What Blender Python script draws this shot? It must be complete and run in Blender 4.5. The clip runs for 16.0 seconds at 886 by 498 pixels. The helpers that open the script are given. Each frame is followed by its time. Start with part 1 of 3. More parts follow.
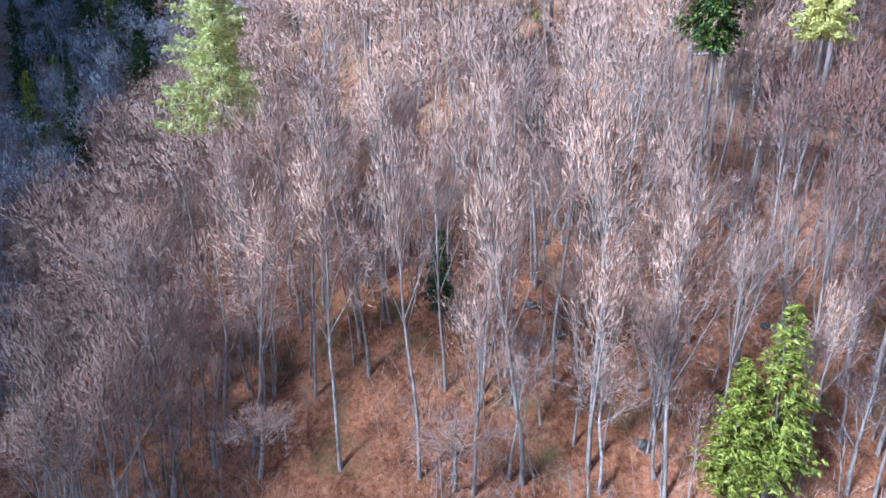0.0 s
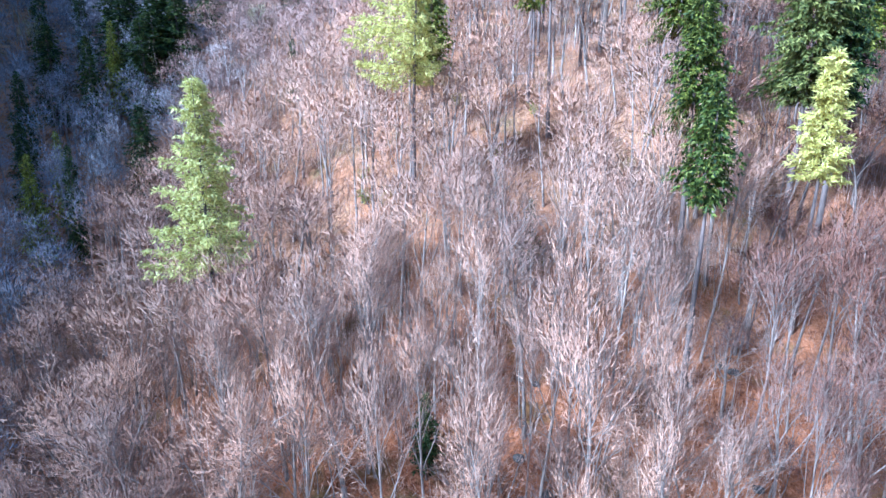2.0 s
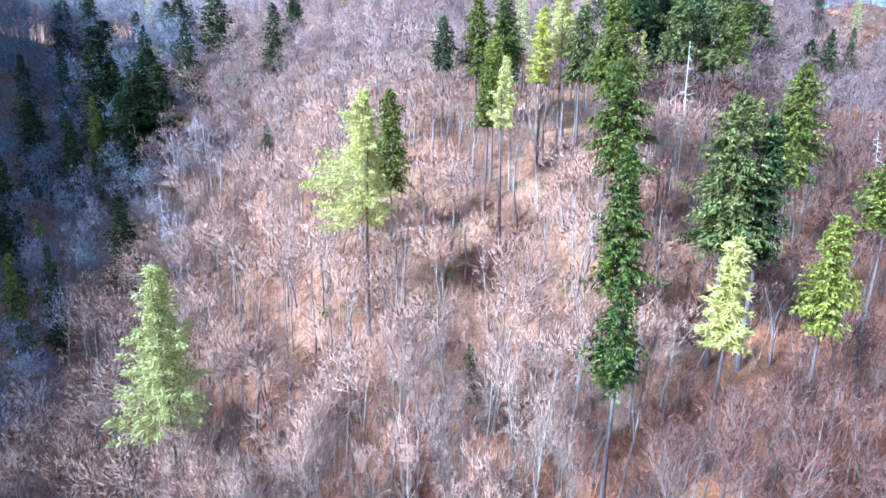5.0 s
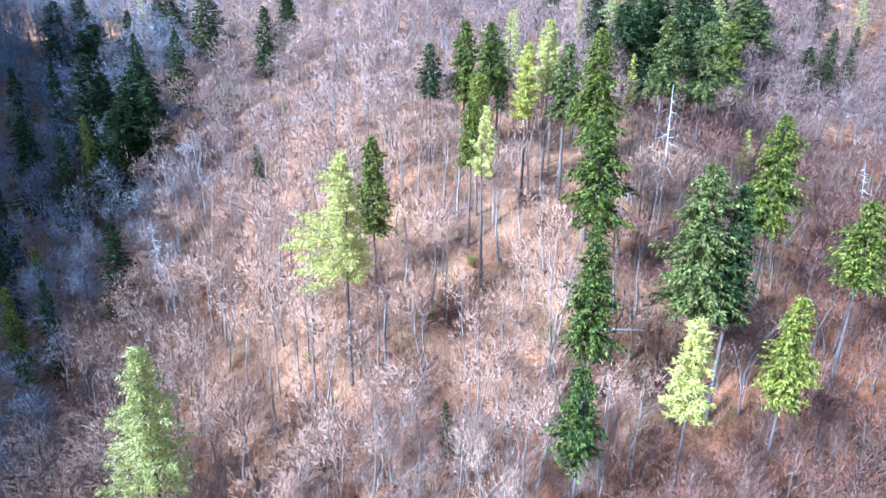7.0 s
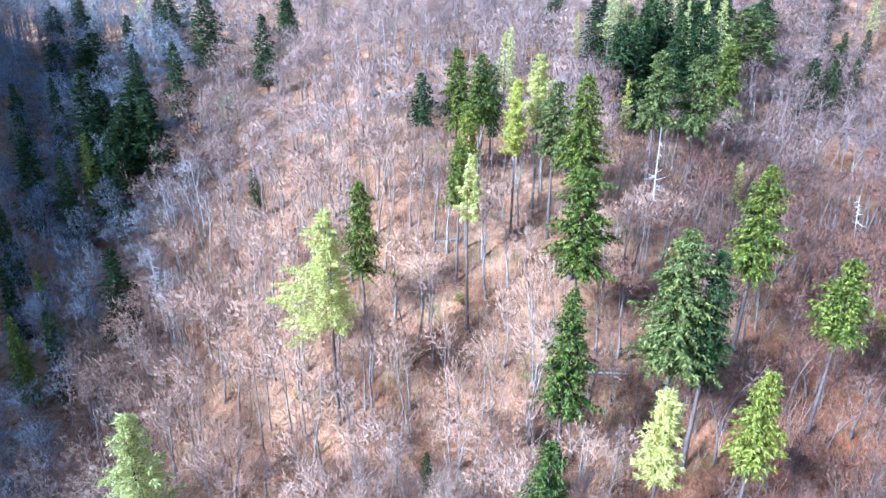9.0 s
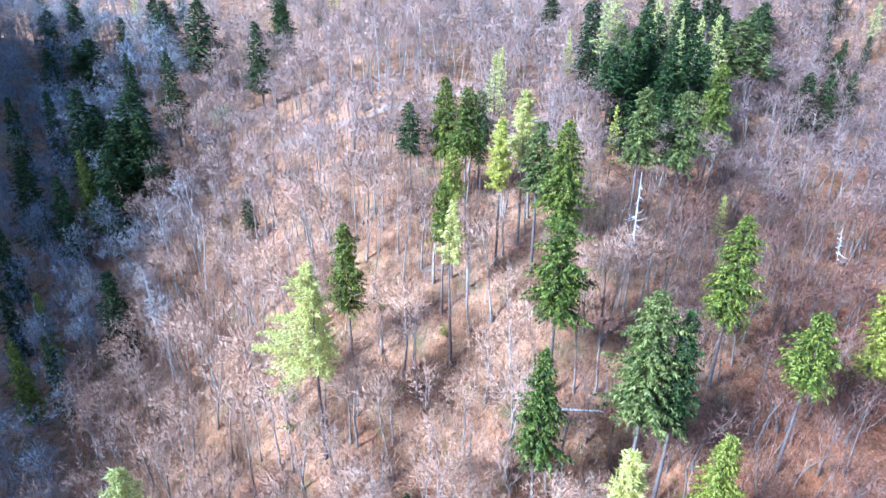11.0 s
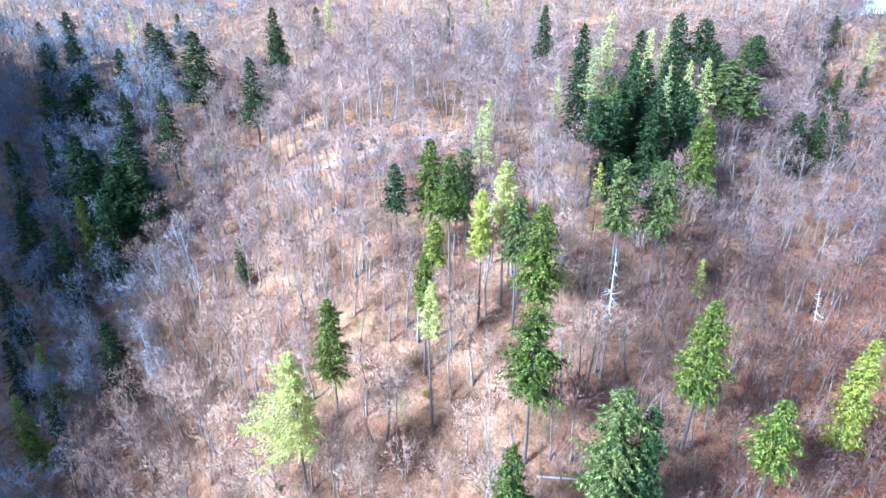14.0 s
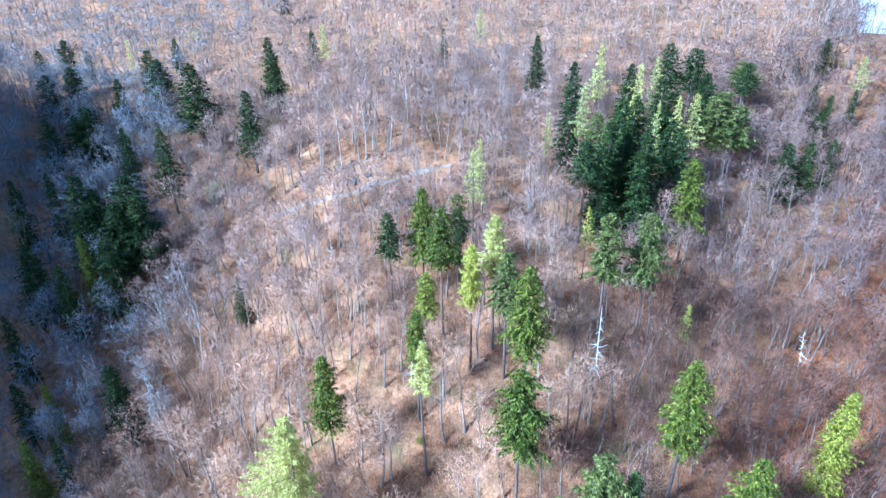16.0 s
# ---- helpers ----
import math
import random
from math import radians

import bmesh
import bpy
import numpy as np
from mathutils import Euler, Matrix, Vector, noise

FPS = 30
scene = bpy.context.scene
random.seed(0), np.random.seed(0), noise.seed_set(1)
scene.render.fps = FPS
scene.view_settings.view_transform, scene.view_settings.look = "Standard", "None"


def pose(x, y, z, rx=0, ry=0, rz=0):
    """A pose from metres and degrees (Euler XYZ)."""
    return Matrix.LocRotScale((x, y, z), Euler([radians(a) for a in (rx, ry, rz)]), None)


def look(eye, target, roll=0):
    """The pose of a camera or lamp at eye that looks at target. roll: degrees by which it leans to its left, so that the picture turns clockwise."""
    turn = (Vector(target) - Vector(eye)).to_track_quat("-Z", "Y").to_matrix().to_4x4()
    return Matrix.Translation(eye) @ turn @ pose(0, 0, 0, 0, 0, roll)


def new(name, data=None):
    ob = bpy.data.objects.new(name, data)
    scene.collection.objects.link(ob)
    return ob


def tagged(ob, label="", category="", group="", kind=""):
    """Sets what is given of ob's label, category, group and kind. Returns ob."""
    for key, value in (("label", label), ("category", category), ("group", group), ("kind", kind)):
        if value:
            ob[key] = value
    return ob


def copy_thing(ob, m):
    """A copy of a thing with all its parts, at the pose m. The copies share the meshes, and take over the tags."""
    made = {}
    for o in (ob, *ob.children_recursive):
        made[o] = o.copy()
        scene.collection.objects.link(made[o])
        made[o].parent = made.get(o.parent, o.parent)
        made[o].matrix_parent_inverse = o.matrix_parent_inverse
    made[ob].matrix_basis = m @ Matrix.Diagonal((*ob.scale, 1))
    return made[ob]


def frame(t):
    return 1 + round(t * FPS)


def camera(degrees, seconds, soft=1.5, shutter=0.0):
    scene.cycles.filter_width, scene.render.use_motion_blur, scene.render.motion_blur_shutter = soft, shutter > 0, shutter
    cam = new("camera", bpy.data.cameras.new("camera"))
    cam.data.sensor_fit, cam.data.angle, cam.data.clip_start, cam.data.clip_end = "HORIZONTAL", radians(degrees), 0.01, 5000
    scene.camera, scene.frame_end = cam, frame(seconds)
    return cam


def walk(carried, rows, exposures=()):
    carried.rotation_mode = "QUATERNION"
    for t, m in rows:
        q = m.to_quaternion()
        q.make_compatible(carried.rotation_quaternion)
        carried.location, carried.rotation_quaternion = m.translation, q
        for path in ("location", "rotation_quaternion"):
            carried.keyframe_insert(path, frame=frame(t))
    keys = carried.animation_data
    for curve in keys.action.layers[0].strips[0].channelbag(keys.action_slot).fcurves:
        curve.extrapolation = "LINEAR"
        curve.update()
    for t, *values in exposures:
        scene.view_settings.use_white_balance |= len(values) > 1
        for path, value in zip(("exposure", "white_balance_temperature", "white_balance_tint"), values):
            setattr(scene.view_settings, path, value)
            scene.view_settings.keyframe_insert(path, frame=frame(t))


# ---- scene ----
cam = camera(78.3, 16.0, soft=1.5)
ROWS = [
    (0.0, -0.0, 0.0, 26.0, 75.8, -0.0, 0.0),
    (0.5, 0.42, 1.92, 29.45, 78.03, -1.48, -0.01),
    (1.0, 1.07, 3.03, 32.71, 79.25, -1.82, 0.37),
    (1.5, 1.43, 3.58, 36.29, 77.77, -1.3, 0.62),
    (2.0, 1.87, 3.9, 39.44, 76.5, -0.26, 0.84),
    (2.5, 2.63, 3.74, 42.53, 75.67, 0.39, 0.63),
    (3.0, 3.5, 3.64, 45.75, 76.09, 0.0, 0.49),
    (3.5, 4.39, 3.35, 48.73, 76.79, -0.35, 0.34),
    (4.0, 5.5, 3.08, 52.1, 76.98, -0.76, 0.32),
    (4.5, 6.86, 3.01, 55.6, 76.59, -0.76, 0.42),
    (7.0, 11.74, 4.91, 71.65, 72.41, -0.57, 1.05),
    (7.5, 12.7, 5.56, 74.7, 71.5, -0.5, 1.35),
    (8.0, 13.68, 6.21, 77.27, 70.89, -0.46, 1.67),
    (8.5, 14.78, 6.88, 80.11, 70.14, -0.31, 1.97),
    (9.0, 15.61, 7.43, 82.69, 69.65, -0.37, 2.21),
    (9.5, 16.47, 7.9, 85.28, 69.18, -0.43, 2.39),
    (12.0, 20.78, 11.01, 98.98, 66.11, -0.33, 3.05),
    (12.5, 21.65, 11.72, 101.48, 66.36, -0.34, 3.21),
    (13.0, 22.43, 12.66, 104.3, 66.98, -0.47, 3.33),
    (13.5, 23.11, 13.36, 106.97, 67.49, -0.49, 3.42),
    (14.0, 23.5, 13.69, 108.94, 65.16, -0.01, 3.49),
    (14.5, 24.0, 14.05, 111.17, 64.17, 0.2, 3.5),
    (15.0, 24.58, 14.78, 114.08, 64.27, 0.39, 3.51),
    (15.5, 25.05, 15.57, 117.18, 64.29, 0.52, 3.49),
    (16.0, 25.58, 16.27, 120.35, 64.36, 0.73, 3.44),
]
EXPOSURES = [(0.0, 1.25, 4180, 6), (1.5, 1.48, 4071, 6), (3.5, 1.69, 4056, 7), (7.0, 1.65, 4070, 5), (12.0, 1.65, 4006, 3), (13.5, 1.75, 3951, 2), (14.5, 1.77, 4035, 0), (16.0, 1.45, 3920, -1)]
walk(cam, [(t, pose(x, y, z, rx, ry, rz)) for t, x, y, z, rx, ry, rz in ROWS], EXPOSURES)

# ---- world, sun, exposure ----
SUN_ELEVATION, SUN_AZIMUTH = 36.0, -122.0  # azimuth clockwise from straight ahead
world = bpy.data.worlds.new("sky")
scene.world = world
world.use_nodes = True
sky = world.node_tree.nodes.new("ShaderNodeTexSky")
sky.sky_type, sky.sun_disc = "NISHITA", False
sky.sun_elevation, sky.sun_rotation = radians(SUN_ELEVATION), radians(SUN_AZIMUTH)
sky.air_density, sky.dust_density, sky.ozone_density = 1.2, 0.7, 3.0
world.node_tree.links.new(sky.outputs["Color"], world.node_tree.nodes["Background"].inputs["Color"])
world.node_tree.nodes["Background"].inputs["Strength"].default_value = 0.083
sun_light = bpy.data.lights.new("sun", "SUN")
sun_light.energy, sun_light.angle, sun_light.color = 5.4, radians(13.0), (1.0, 0.96, 0.91)
sun = new("sun", sun_light)
way = Vector((math.sin(radians(SUN_AZIMUTH)) * math.cos(radians(SUN_ELEVATION)),
              math.cos(radians(SUN_AZIMUTH)) * math.cos(radians(SUN_ELEVATION)), math.sin(radians(SUN_ELEVATION))))
sun.matrix_world = look(way * 400, (0, 0, 0))


# ---- materials ----
def material(name, build):
    m = bpy.data.materials.new(name)
    m.use_nodes = True
    nt = m.node_tree
    build(nt, nt.nodes["Principled BSDF"])
    return m


def node(nt, kind, **inputs):
    n = nt.nodes.new(kind)
    for key, value in inputs.items():
        n.inputs[key.replace("_", " ")].default_value = value
    return n


def noise_of(nt, scale, detail=4.0, rough=0.6, vector=None):
    n = node(nt, "ShaderNodeTexNoise", Scale=scale, Detail=detail, Roughness=rough)
    if vector is None:
        vector = nt.nodes.new("ShaderNodeTexCoord").outputs["Object"]
    nt.links.new(vector, n.inputs["Vector"])
    return n.outputs["Fac"]


def ramp(nt, fac, stops):
    n = nt.nodes.new("ShaderNodeValToRGB")
    while len(n.color_ramp.elements) < len(stops):
        n.color_ramp.elements.new(0.5)
    for e, (p, c) in zip(n.color_ramp.elements, stops):
        e.position, e.color = p, (*c, 1)
    nt.links.new(fac, n.inputs["Fac"])
    return n.outputs["Color"]


def mix(nt, fac, a, b, kind="MIX"):
    n = nt.nodes.new("ShaderNodeMix")
    n.data_type, n.blend_type = "RGBA", kind
    for value, key in ((fac, 0), (a, 6), (b, 7)):
        if isinstance(value, (int, float)):
            n.inputs[key].default_value = value
        elif isinstance(value, tuple):
            n.inputs[key].default_value = (*value, 1)
        else:
            nt.links.new(value, n.inputs[key])
    return n.outputs[2]


def island(nt):
    return nt.nodes.new("ShaderNodeNewGeometry").outputs["Random Per Island"]


def bump(nt, bsdf, height, strength, distance):
    n = node(nt, "ShaderNodeBump", Strength=strength, Distance=distance)
    nt.links.new(height, n.inputs["Height"])
    nt.links.new(n.outputs["Normal"], bsdf.inputs["Normal"])


def litter(nt, p):
    fine = ramp(nt, noise_of(nt, 2.6, 8, 0.8), [(0.30, (0.09, 0.038, 0.02)), (0.44, (0.37, 0.15, 0.062)),
                                               (0.56, (0.56, 0.255, 0.118)), (0.74, (0.66, 0.44, 0.29))])
    patch = ramp(nt, noise_of(nt, 0.45, 6, 0.7), [(0.36, (0.42, 0.37, 0.34)), (0.5, (0.86, 0.83, 0.8)), (0.66, (1.12, 1.06, 1.0))])
    wide = ramp(nt, noise_of(nt, 0.06, 5, 0.6), [(0.35, (0.66, 0.60, 0.56)), (0.65, (1.12, 1.04, 1.0))])
    both = mix(nt, 1.0, mix(nt, 1.0, fine, patch, "MULTIPLY"), wide, "MULTIPLY")
    moss = ramp(nt, noise_of(nt, 0.13, 6, 0.7), [(0.53, (0, 0, 0)), (0.68, (0.75, 0.75, 0.75))])
    tan = ramp(nt, noise_of(nt, 2.6, 8, 0.8), [(0.30, (0.13, 0.07, 0.038)), (0.44, (0.42, 0.235, 0.115)), (0.56, (0.58, 0.36, 0.20)), (0.74, (0.62, 0.44, 0.28))])
    tan = mix(nt, 1.0, tan, mix(nt, 1.0, patch, wide, "MULTIPLY"), "MULTIPLY")
    split = nt.nodes.new("ShaderNodeSeparateXYZ")
    nt.links.new(nt.nodes.new("ShaderNodeTexCoord").outputs["Object"], split.inputs["Vector"])
    uphill = node(nt, "ShaderNodeMapRange", From_Min=52.0, From_Max=84.0)
    nt.links.new(split.outputs["Y"], uphill.inputs["Value"])
    blotch = node(nt, "ShaderNodeMapRange", From_Min=0.3, From_Max=0.6, To_Min=0.35, To_Max=1.0)
    nt.links.new(noise_of(nt, 0.16, 5, 0.6), blotch.inputs["Value"])
    share = nt.nodes.new("ShaderNodeMath")
    share.operation = "MULTIPLY"
    nt.links.new(uphill.outputs["Result"], share.inputs[0])
    nt.links.new(blotch.outputs["Result"], share.inputs[1])
    slant = nt.nodes.new("ShaderNodeMath")
    slant.operation, slant.inputs[1].default_value = "MULTIPLY_ADD", -0.8
    nt.links.new(split.outputs["Y"], slant.inputs[0])
    nt.links.new(split.outputs["X"], slant.inputs[2])
    beeches = node(nt, "ShaderNodeMapRange", From_Min=4.0, From_Max=-14.0)
    nt.links.new(slant.outputs["Value"], beeches.inputs["Value"])
    dry = nt.nodes.new("ShaderNodeMath")
    dry.operation = "MULTIPLY"
    nt.links.new(share.outputs["Value"], dry.inputs[0])
    nt.links.new(beeches.outputs["Result"], dry.inputs[1])
    both = mix(nt, dry.outputs["Value"], both, tan)
    nt.links.new(mix(nt, moss, both, (0.16, 0.13, 0.04)), p.inputs["Base Color"])
    p.inputs["Roughness"].default_value = 0.95
    p.inputs["Specular IOR Level"].default_value = 0.15
    bump(nt, p, noise_of(nt, 2.0, 8, 0.75), 0.9, 0.5)


def bark(light, dark):
    def build(nt, p):
        co = nt.nodes.new("ShaderNodeTexCoord").outputs["Object"]
        st = nt.nodes.new("ShaderNodeMapping")
        st.inputs["Scale"].default_value = (1, 1, 0.3)
        nt.links.new(co, st.inputs["Vector"])
        c = ramp(nt, noise_of(nt, 3.0, 5, 0.7, st.outputs["Vector"]), [(0.32, dark), (0.6, light)])
        each = ramp(nt, nt.nodes.new("ShaderNodeObjectInfo").outputs["Random"], [(0, (0.75, 0.72, 0.7)), (1, (1.1, 1.08, 1.06))])
        nt.links.new(mix(nt, 1.0, c, each, "MULTIPLY"), p.inputs["Base Color"])
        p.inputs["Roughness"].default_value = 0.85
        bump(nt, p, noise_of(nt, 8.0, 4, 0.6), 0.4, 0.04)
    return build


def twig(a, b, c):
    """Twig bark that differs from twig to twig and from tree to tree."""
    def build(nt, p):
        col = ramp(nt, island(nt), [(0.0, a), (0.5, b), (1.0, c)])
        wide = ramp(nt, noise_of(nt, 0.05, 3, 0.6, nt.nodes.new("ShaderNodeNewGeometry").outputs["Position"]),
                    [(0.35, (0.86, 0.87, 0.9)), (0.65, (1.1, 1.02, 0.96))])
        own = nt.nodes.new("ShaderNodeAttribute")
        own.attribute_name = "tree"
        total = nt.nodes.new("ShaderNodeMath")
        total.operation = "ADD"
        nt.links.new(own.outputs["Fac"], total.inputs[0])
        nt.links.new(nt.nodes.new("ShaderNodeObjectInfo").outputs["Random"], total.inputs[1])
        wrapped = nt.nodes.new("ShaderNodeMath")
        wrapped.operation = "FRACT"
        nt.links.new(total.outputs["Value"], wrapped.inputs[0])
        tree = ramp(nt, wrapped.outputs["Value"], [(0.0, (0.62, 0.62, 0.66)), (0.25, (0.95, 0.86, 0.80)), (0.5, (1.1, 1.04, 0.98)),
                                                   (0.75, (0.80, 0.81, 0.83)), (1.0, (1.24, 1.16, 1.07))])
        wide = mix(nt, 1.0, wide, tree, "MULTIPLY")
        nt.links.new(mix(nt, 1.0, col, wide, "MULTIPLY"), p.inputs["Base Color"])
        p.inputs["Roughness"].default_value = 0.8
        p.inputs["Specular IOR Level"].default_value = 0.2
    return build


def needles(a, b, c, glow=0.25):
    def build(nt, p):
        col = ramp(nt, island(nt), [(0.0, a), (0.55, b), (1.0, c)])
        each = ramp(nt, nt.nodes.new("ShaderNodeObjectInfo").outputs["Random"], [(0, (0.78, 0.82, 0.85)), (1, (1.15, 1.1, 0.95))])
        nt.links.new(mix(nt, 1.0, col, each, "MULTIPLY"), p.inputs["Base Color"])
        p.inputs["Roughness"].default_value = 0.6
        p.inputs["Specular IOR Level"].default_value = 0.3
        thin = nt.nodes.new("ShaderNodeBsdfTranslucent")
        nt.links.new(col, thin.inputs["Color"])
        both = node(nt, "ShaderNodeMixShader", Fac=glow)
        nt.links.new(p.outputs["BSDF"], both.inputs[1])
        nt.links.new(thin.outputs["BSDF"], both.inputs[2])
        nt.links.new(both.outputs["Shader"], nt.nodes["Material Output"].inputs["Surface"])
    return build


LITTER = material("leaf_litter", litter)
YOUNG_BARK = material("young_beech_bark", bark((0.36, 0.28, 0.22), (0.07, 0.05, 0.038)))
BARK = material("beech_bark", bark((0.43, 0.345, 0.27), (0.085, 0.064, 0.048)))
DARK_BARK = material("conifer_bark", bark((0.20, 0.15, 0.12), (0.08, 0.06, 0.05)))
DEAD_WOOD = material("bleached_wood", bark((0.76, 0.71, 0.65), (0.46, 0.42, 0.38)))
TWIG = material("beech_twigs", twig((0.29, 0.175, 0.115), (0.455, 0.285, 0.19), (0.65, 0.43, 0.295)))
# Higher up the hill, distance haze is greyed into the beech twig colour
UPPER_TWIG = material("grey_beech_twigs", twig((0.24, 0.16, 0.126), (0.335, 0.228, 0.18), (0.43, 0.30, 0.24)))
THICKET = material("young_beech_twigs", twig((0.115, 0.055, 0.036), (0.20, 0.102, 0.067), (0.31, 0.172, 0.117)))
# Young twigs lightened towards the hazed grey of the upper wood
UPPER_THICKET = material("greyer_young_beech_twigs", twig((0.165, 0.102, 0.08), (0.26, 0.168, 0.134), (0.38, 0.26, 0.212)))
SOIL = material("pale_soil", bark((0.38, 0.28, 0.20), (0.25, 0.165, 0.11)))
STONE = material("mossy_stone", bark((0.12, 0.10, 0.08), (0.04, 0.035, 0.028)))
# Twigs of the ravine trees: its bluish shade is greyed into the colour
SHADE_TWIG = material("grey_ash_twigs", twig((0.21, 0.205, 0.21), (0.32, 0.312, 0.32), (0.45, 0.44, 0.45)))
# Dimmer copy for the far left slope, with shade and haze in the colour
DIM_TWIG = material("grey_alder_twigs", twig((0.15, 0.142, 0.148), (0.23, 0.222, 0.232), (0.335, 0.325, 0.34)))
BUD_TWIG = material("budding_twigs", twig((0.26, 0.24, 0.09), (0.42, 0.39, 0.17), (0.60, 0.56, 0.29)))
BIRCH_TWIG = material("pale_birch_twigs", twig((0.19, 0.15, 0.13), (0.39, 0.32, 0.28), (0.64, 0.56, 0.50)))
BRUSH = material("brush_twigs", twig((0.18, 0.10, 0.07), (0.38, 0.25, 0.18), (0.60, 0.46, 0.36)))
SPRUCE = material("spruce_needles", needles((0.006, 0.014, 0.004), (0.036, 0.060, 0.012), (0.14, 0.165, 0.033)))
DEEP_SPRUCE = material("deep_green_spruce_needles", needles((0.011, 0.023, 0.004), (0.075, 0.102, 0.012), (0.25, 0.255, 0.035)))
GREEN_SPRUCE = material("mid_green_spruce_needles", needles((0.024, 0.039, 0.004), (0.13, 0.148, 0.013), (0.36, 0.34, 0.04)))
GREY_SPRUCE = material("grey_green_spruce_needles", needles((0.03, 0.042, 0.009), (0.135, 0.146, 0.03), (0.32, 0.305, 0.08)))
LIGHT_SPRUCE = material("sunlit_spruce_needles", needles((0.07, 0.08, 0.008), (0.26, 0.25, 0.022), (0.52, 0.48, 0.07)))
LARCH = material("larch_needles", needles((0.39, 0.36, 0.085), (0.62, 0.565, 0.15), (0.82, 0.75, 0.28), 0.4))
MINT_LARCH = material("pale_green_larch_needles", needles((0.37, 0.352, 0.095), (0.585, 0.553, 0.165), (0.785, 0.735, 0.305), 0.4))
YELLOW_LARCH = material("yellow_larch_needles", needles((0.34, 0.32, 0.04), (0.56, 0.52, 0.075), (0.72, 0.66, 0.16), 0.4))


# ---- mesh helpers ----
class Soup:
    """Vertices and triangles gathered in numpy."""

    def __init__(self):
        self.v, self.t, self.bend, self.n = [], [], [], 0

    def add(self, v, t, bend=None):
        v, t = np.asarray(v, float), np.asarray(t, int)
        self.v.append(v), self.t.append(t + self.n)
        if bend is not None:
            self.bend.append(bend)
        self.n += len(v)

    def tube(self, points, radii, sides):
        points, radii = np.asarray(points, float), np.asarray(radii, float)
        along = np.gradient(points, axis=0)
        along /= np.linalg.norm(along, axis=1)[:, None] + 1e-9
        side = np.cross(along, (0.31, 0.95, 0.05))
        side /= np.linalg.norm(side, axis=1)[:, None] + 1e-9
        up = np.cross(along, side)
        a = np.arange(sides) * 2 * math.pi / sides
        ring = np.cos(a)[None, :, None] * side[:, None] + np.sin(a)[None, :, None] * up[:, None]
        v = (points[:, None] + ring * radii[:, None, None]).reshape(-1, 3)
        t = []
        for k in range(len(points) - 1):
            for s in range(sides):
                p, q = k * sides + s, k * sides + (s + 1) % sides
                t += [(p, q, q + sides), (p, q + sides, p + sides)]
        self.add(v, t)

    def slivers(self, base, direction, length, width, rng, face=0.0, round_off=None, own=0.45):
        """Thin tapering twigs or sprays. round_off: outward directions, by which a crown of them is shaded as one rounded mass."""
        n = len(base)
        side = np.cross(direction, rng.normal(size=(n, 3)) + face)
        side /= np.linalg.norm(side, axis=1)[:, None] + 1e-9
        w = (np.asarray(width) * np.ones(n))[:, None] / 2
        tip = base + direction * np.asarray(length)[:, None]
        if round_off is None:
            v = np.stack([base - side * w, base + side * w, tip], 1).reshape(-1, 3)
            return self.add(v, np.arange(3 * n).reshape(-1, 3))
        flat = np.cross(direction, side)
        turned = np.where((flat * round_off).sum(1) < 0, -1.0, 1.0)[:, None]
        side, flat = -side * turned, flat * turned
        v = np.stack([base - side * w, base + side * w, tip], 1).reshape(-1, 3)
        bend = round_off + flat * own
        bend /= np.linalg.norm(bend, axis=1)[:, None] + 1e-9
        self.add(v, np.arange(3 * n).reshape(-1, 3), np.repeat(bend, 3, 0))

    def arrays(self):
        return np.concatenate(self.v), np.concatenate(self.t)

    def normals(self):
        return np.concatenate(self.bend) if self.bend else None


def mesh_of(name, v, t, mat, smooth_faces=False, normals=None):
    me = bpy.data.meshes.new(name)
    me.vertices.add(len(v)), me.loops.add(3 * len(t)), me.polygons.add(len(t))
    me.vertices.foreach_set("co", np.asarray(v, np.float32).ravel())
    me.loops.foreach_set("vertex_index", np.asarray(t, np.int32).ravel())
    me.polygons.foreach_set("loop_start", np.arange(0, 3 * len(t), 3, dtype=np.int32))
    if smooth_faces:
        me.polygons.foreach_set("use_smooth", np.ones(len(t), bool))
    me.materials.append(mat)
    me.update(calc_edges=True)
    if normals is not None:
        me.normals_split_custom_set_from_vertices(normals.astype(np.float32))
    return me


def part(name, soup, mat, parent, label="", smooth_faces=False):
    ob = new(name, mesh_of(name, *soup.arrays(), mat, smooth_faces or bool(soup.bend), soup.normals()))
    ob.parent = parent
    if label:
        ob["label"] = label
    return ob


PLACED = set()


def set_down(model, m):
    """Stands the model itself at m the first time, a copy of it afterwards."""
    if model.name in PLACED:
        copy_thing(model, m @ Matrix.Diagonal((*(1 / s for s in model.scale), 1)))
    else:
        model.matrix_basis = m
        PLACED.add(model.name)


# ---- ground ----
def smooth(a, b, v):
    t = np.clip((np.asarray(v, float) - a) / (b - a), 0, 1)
    return t * t * (3 - 2 * t)


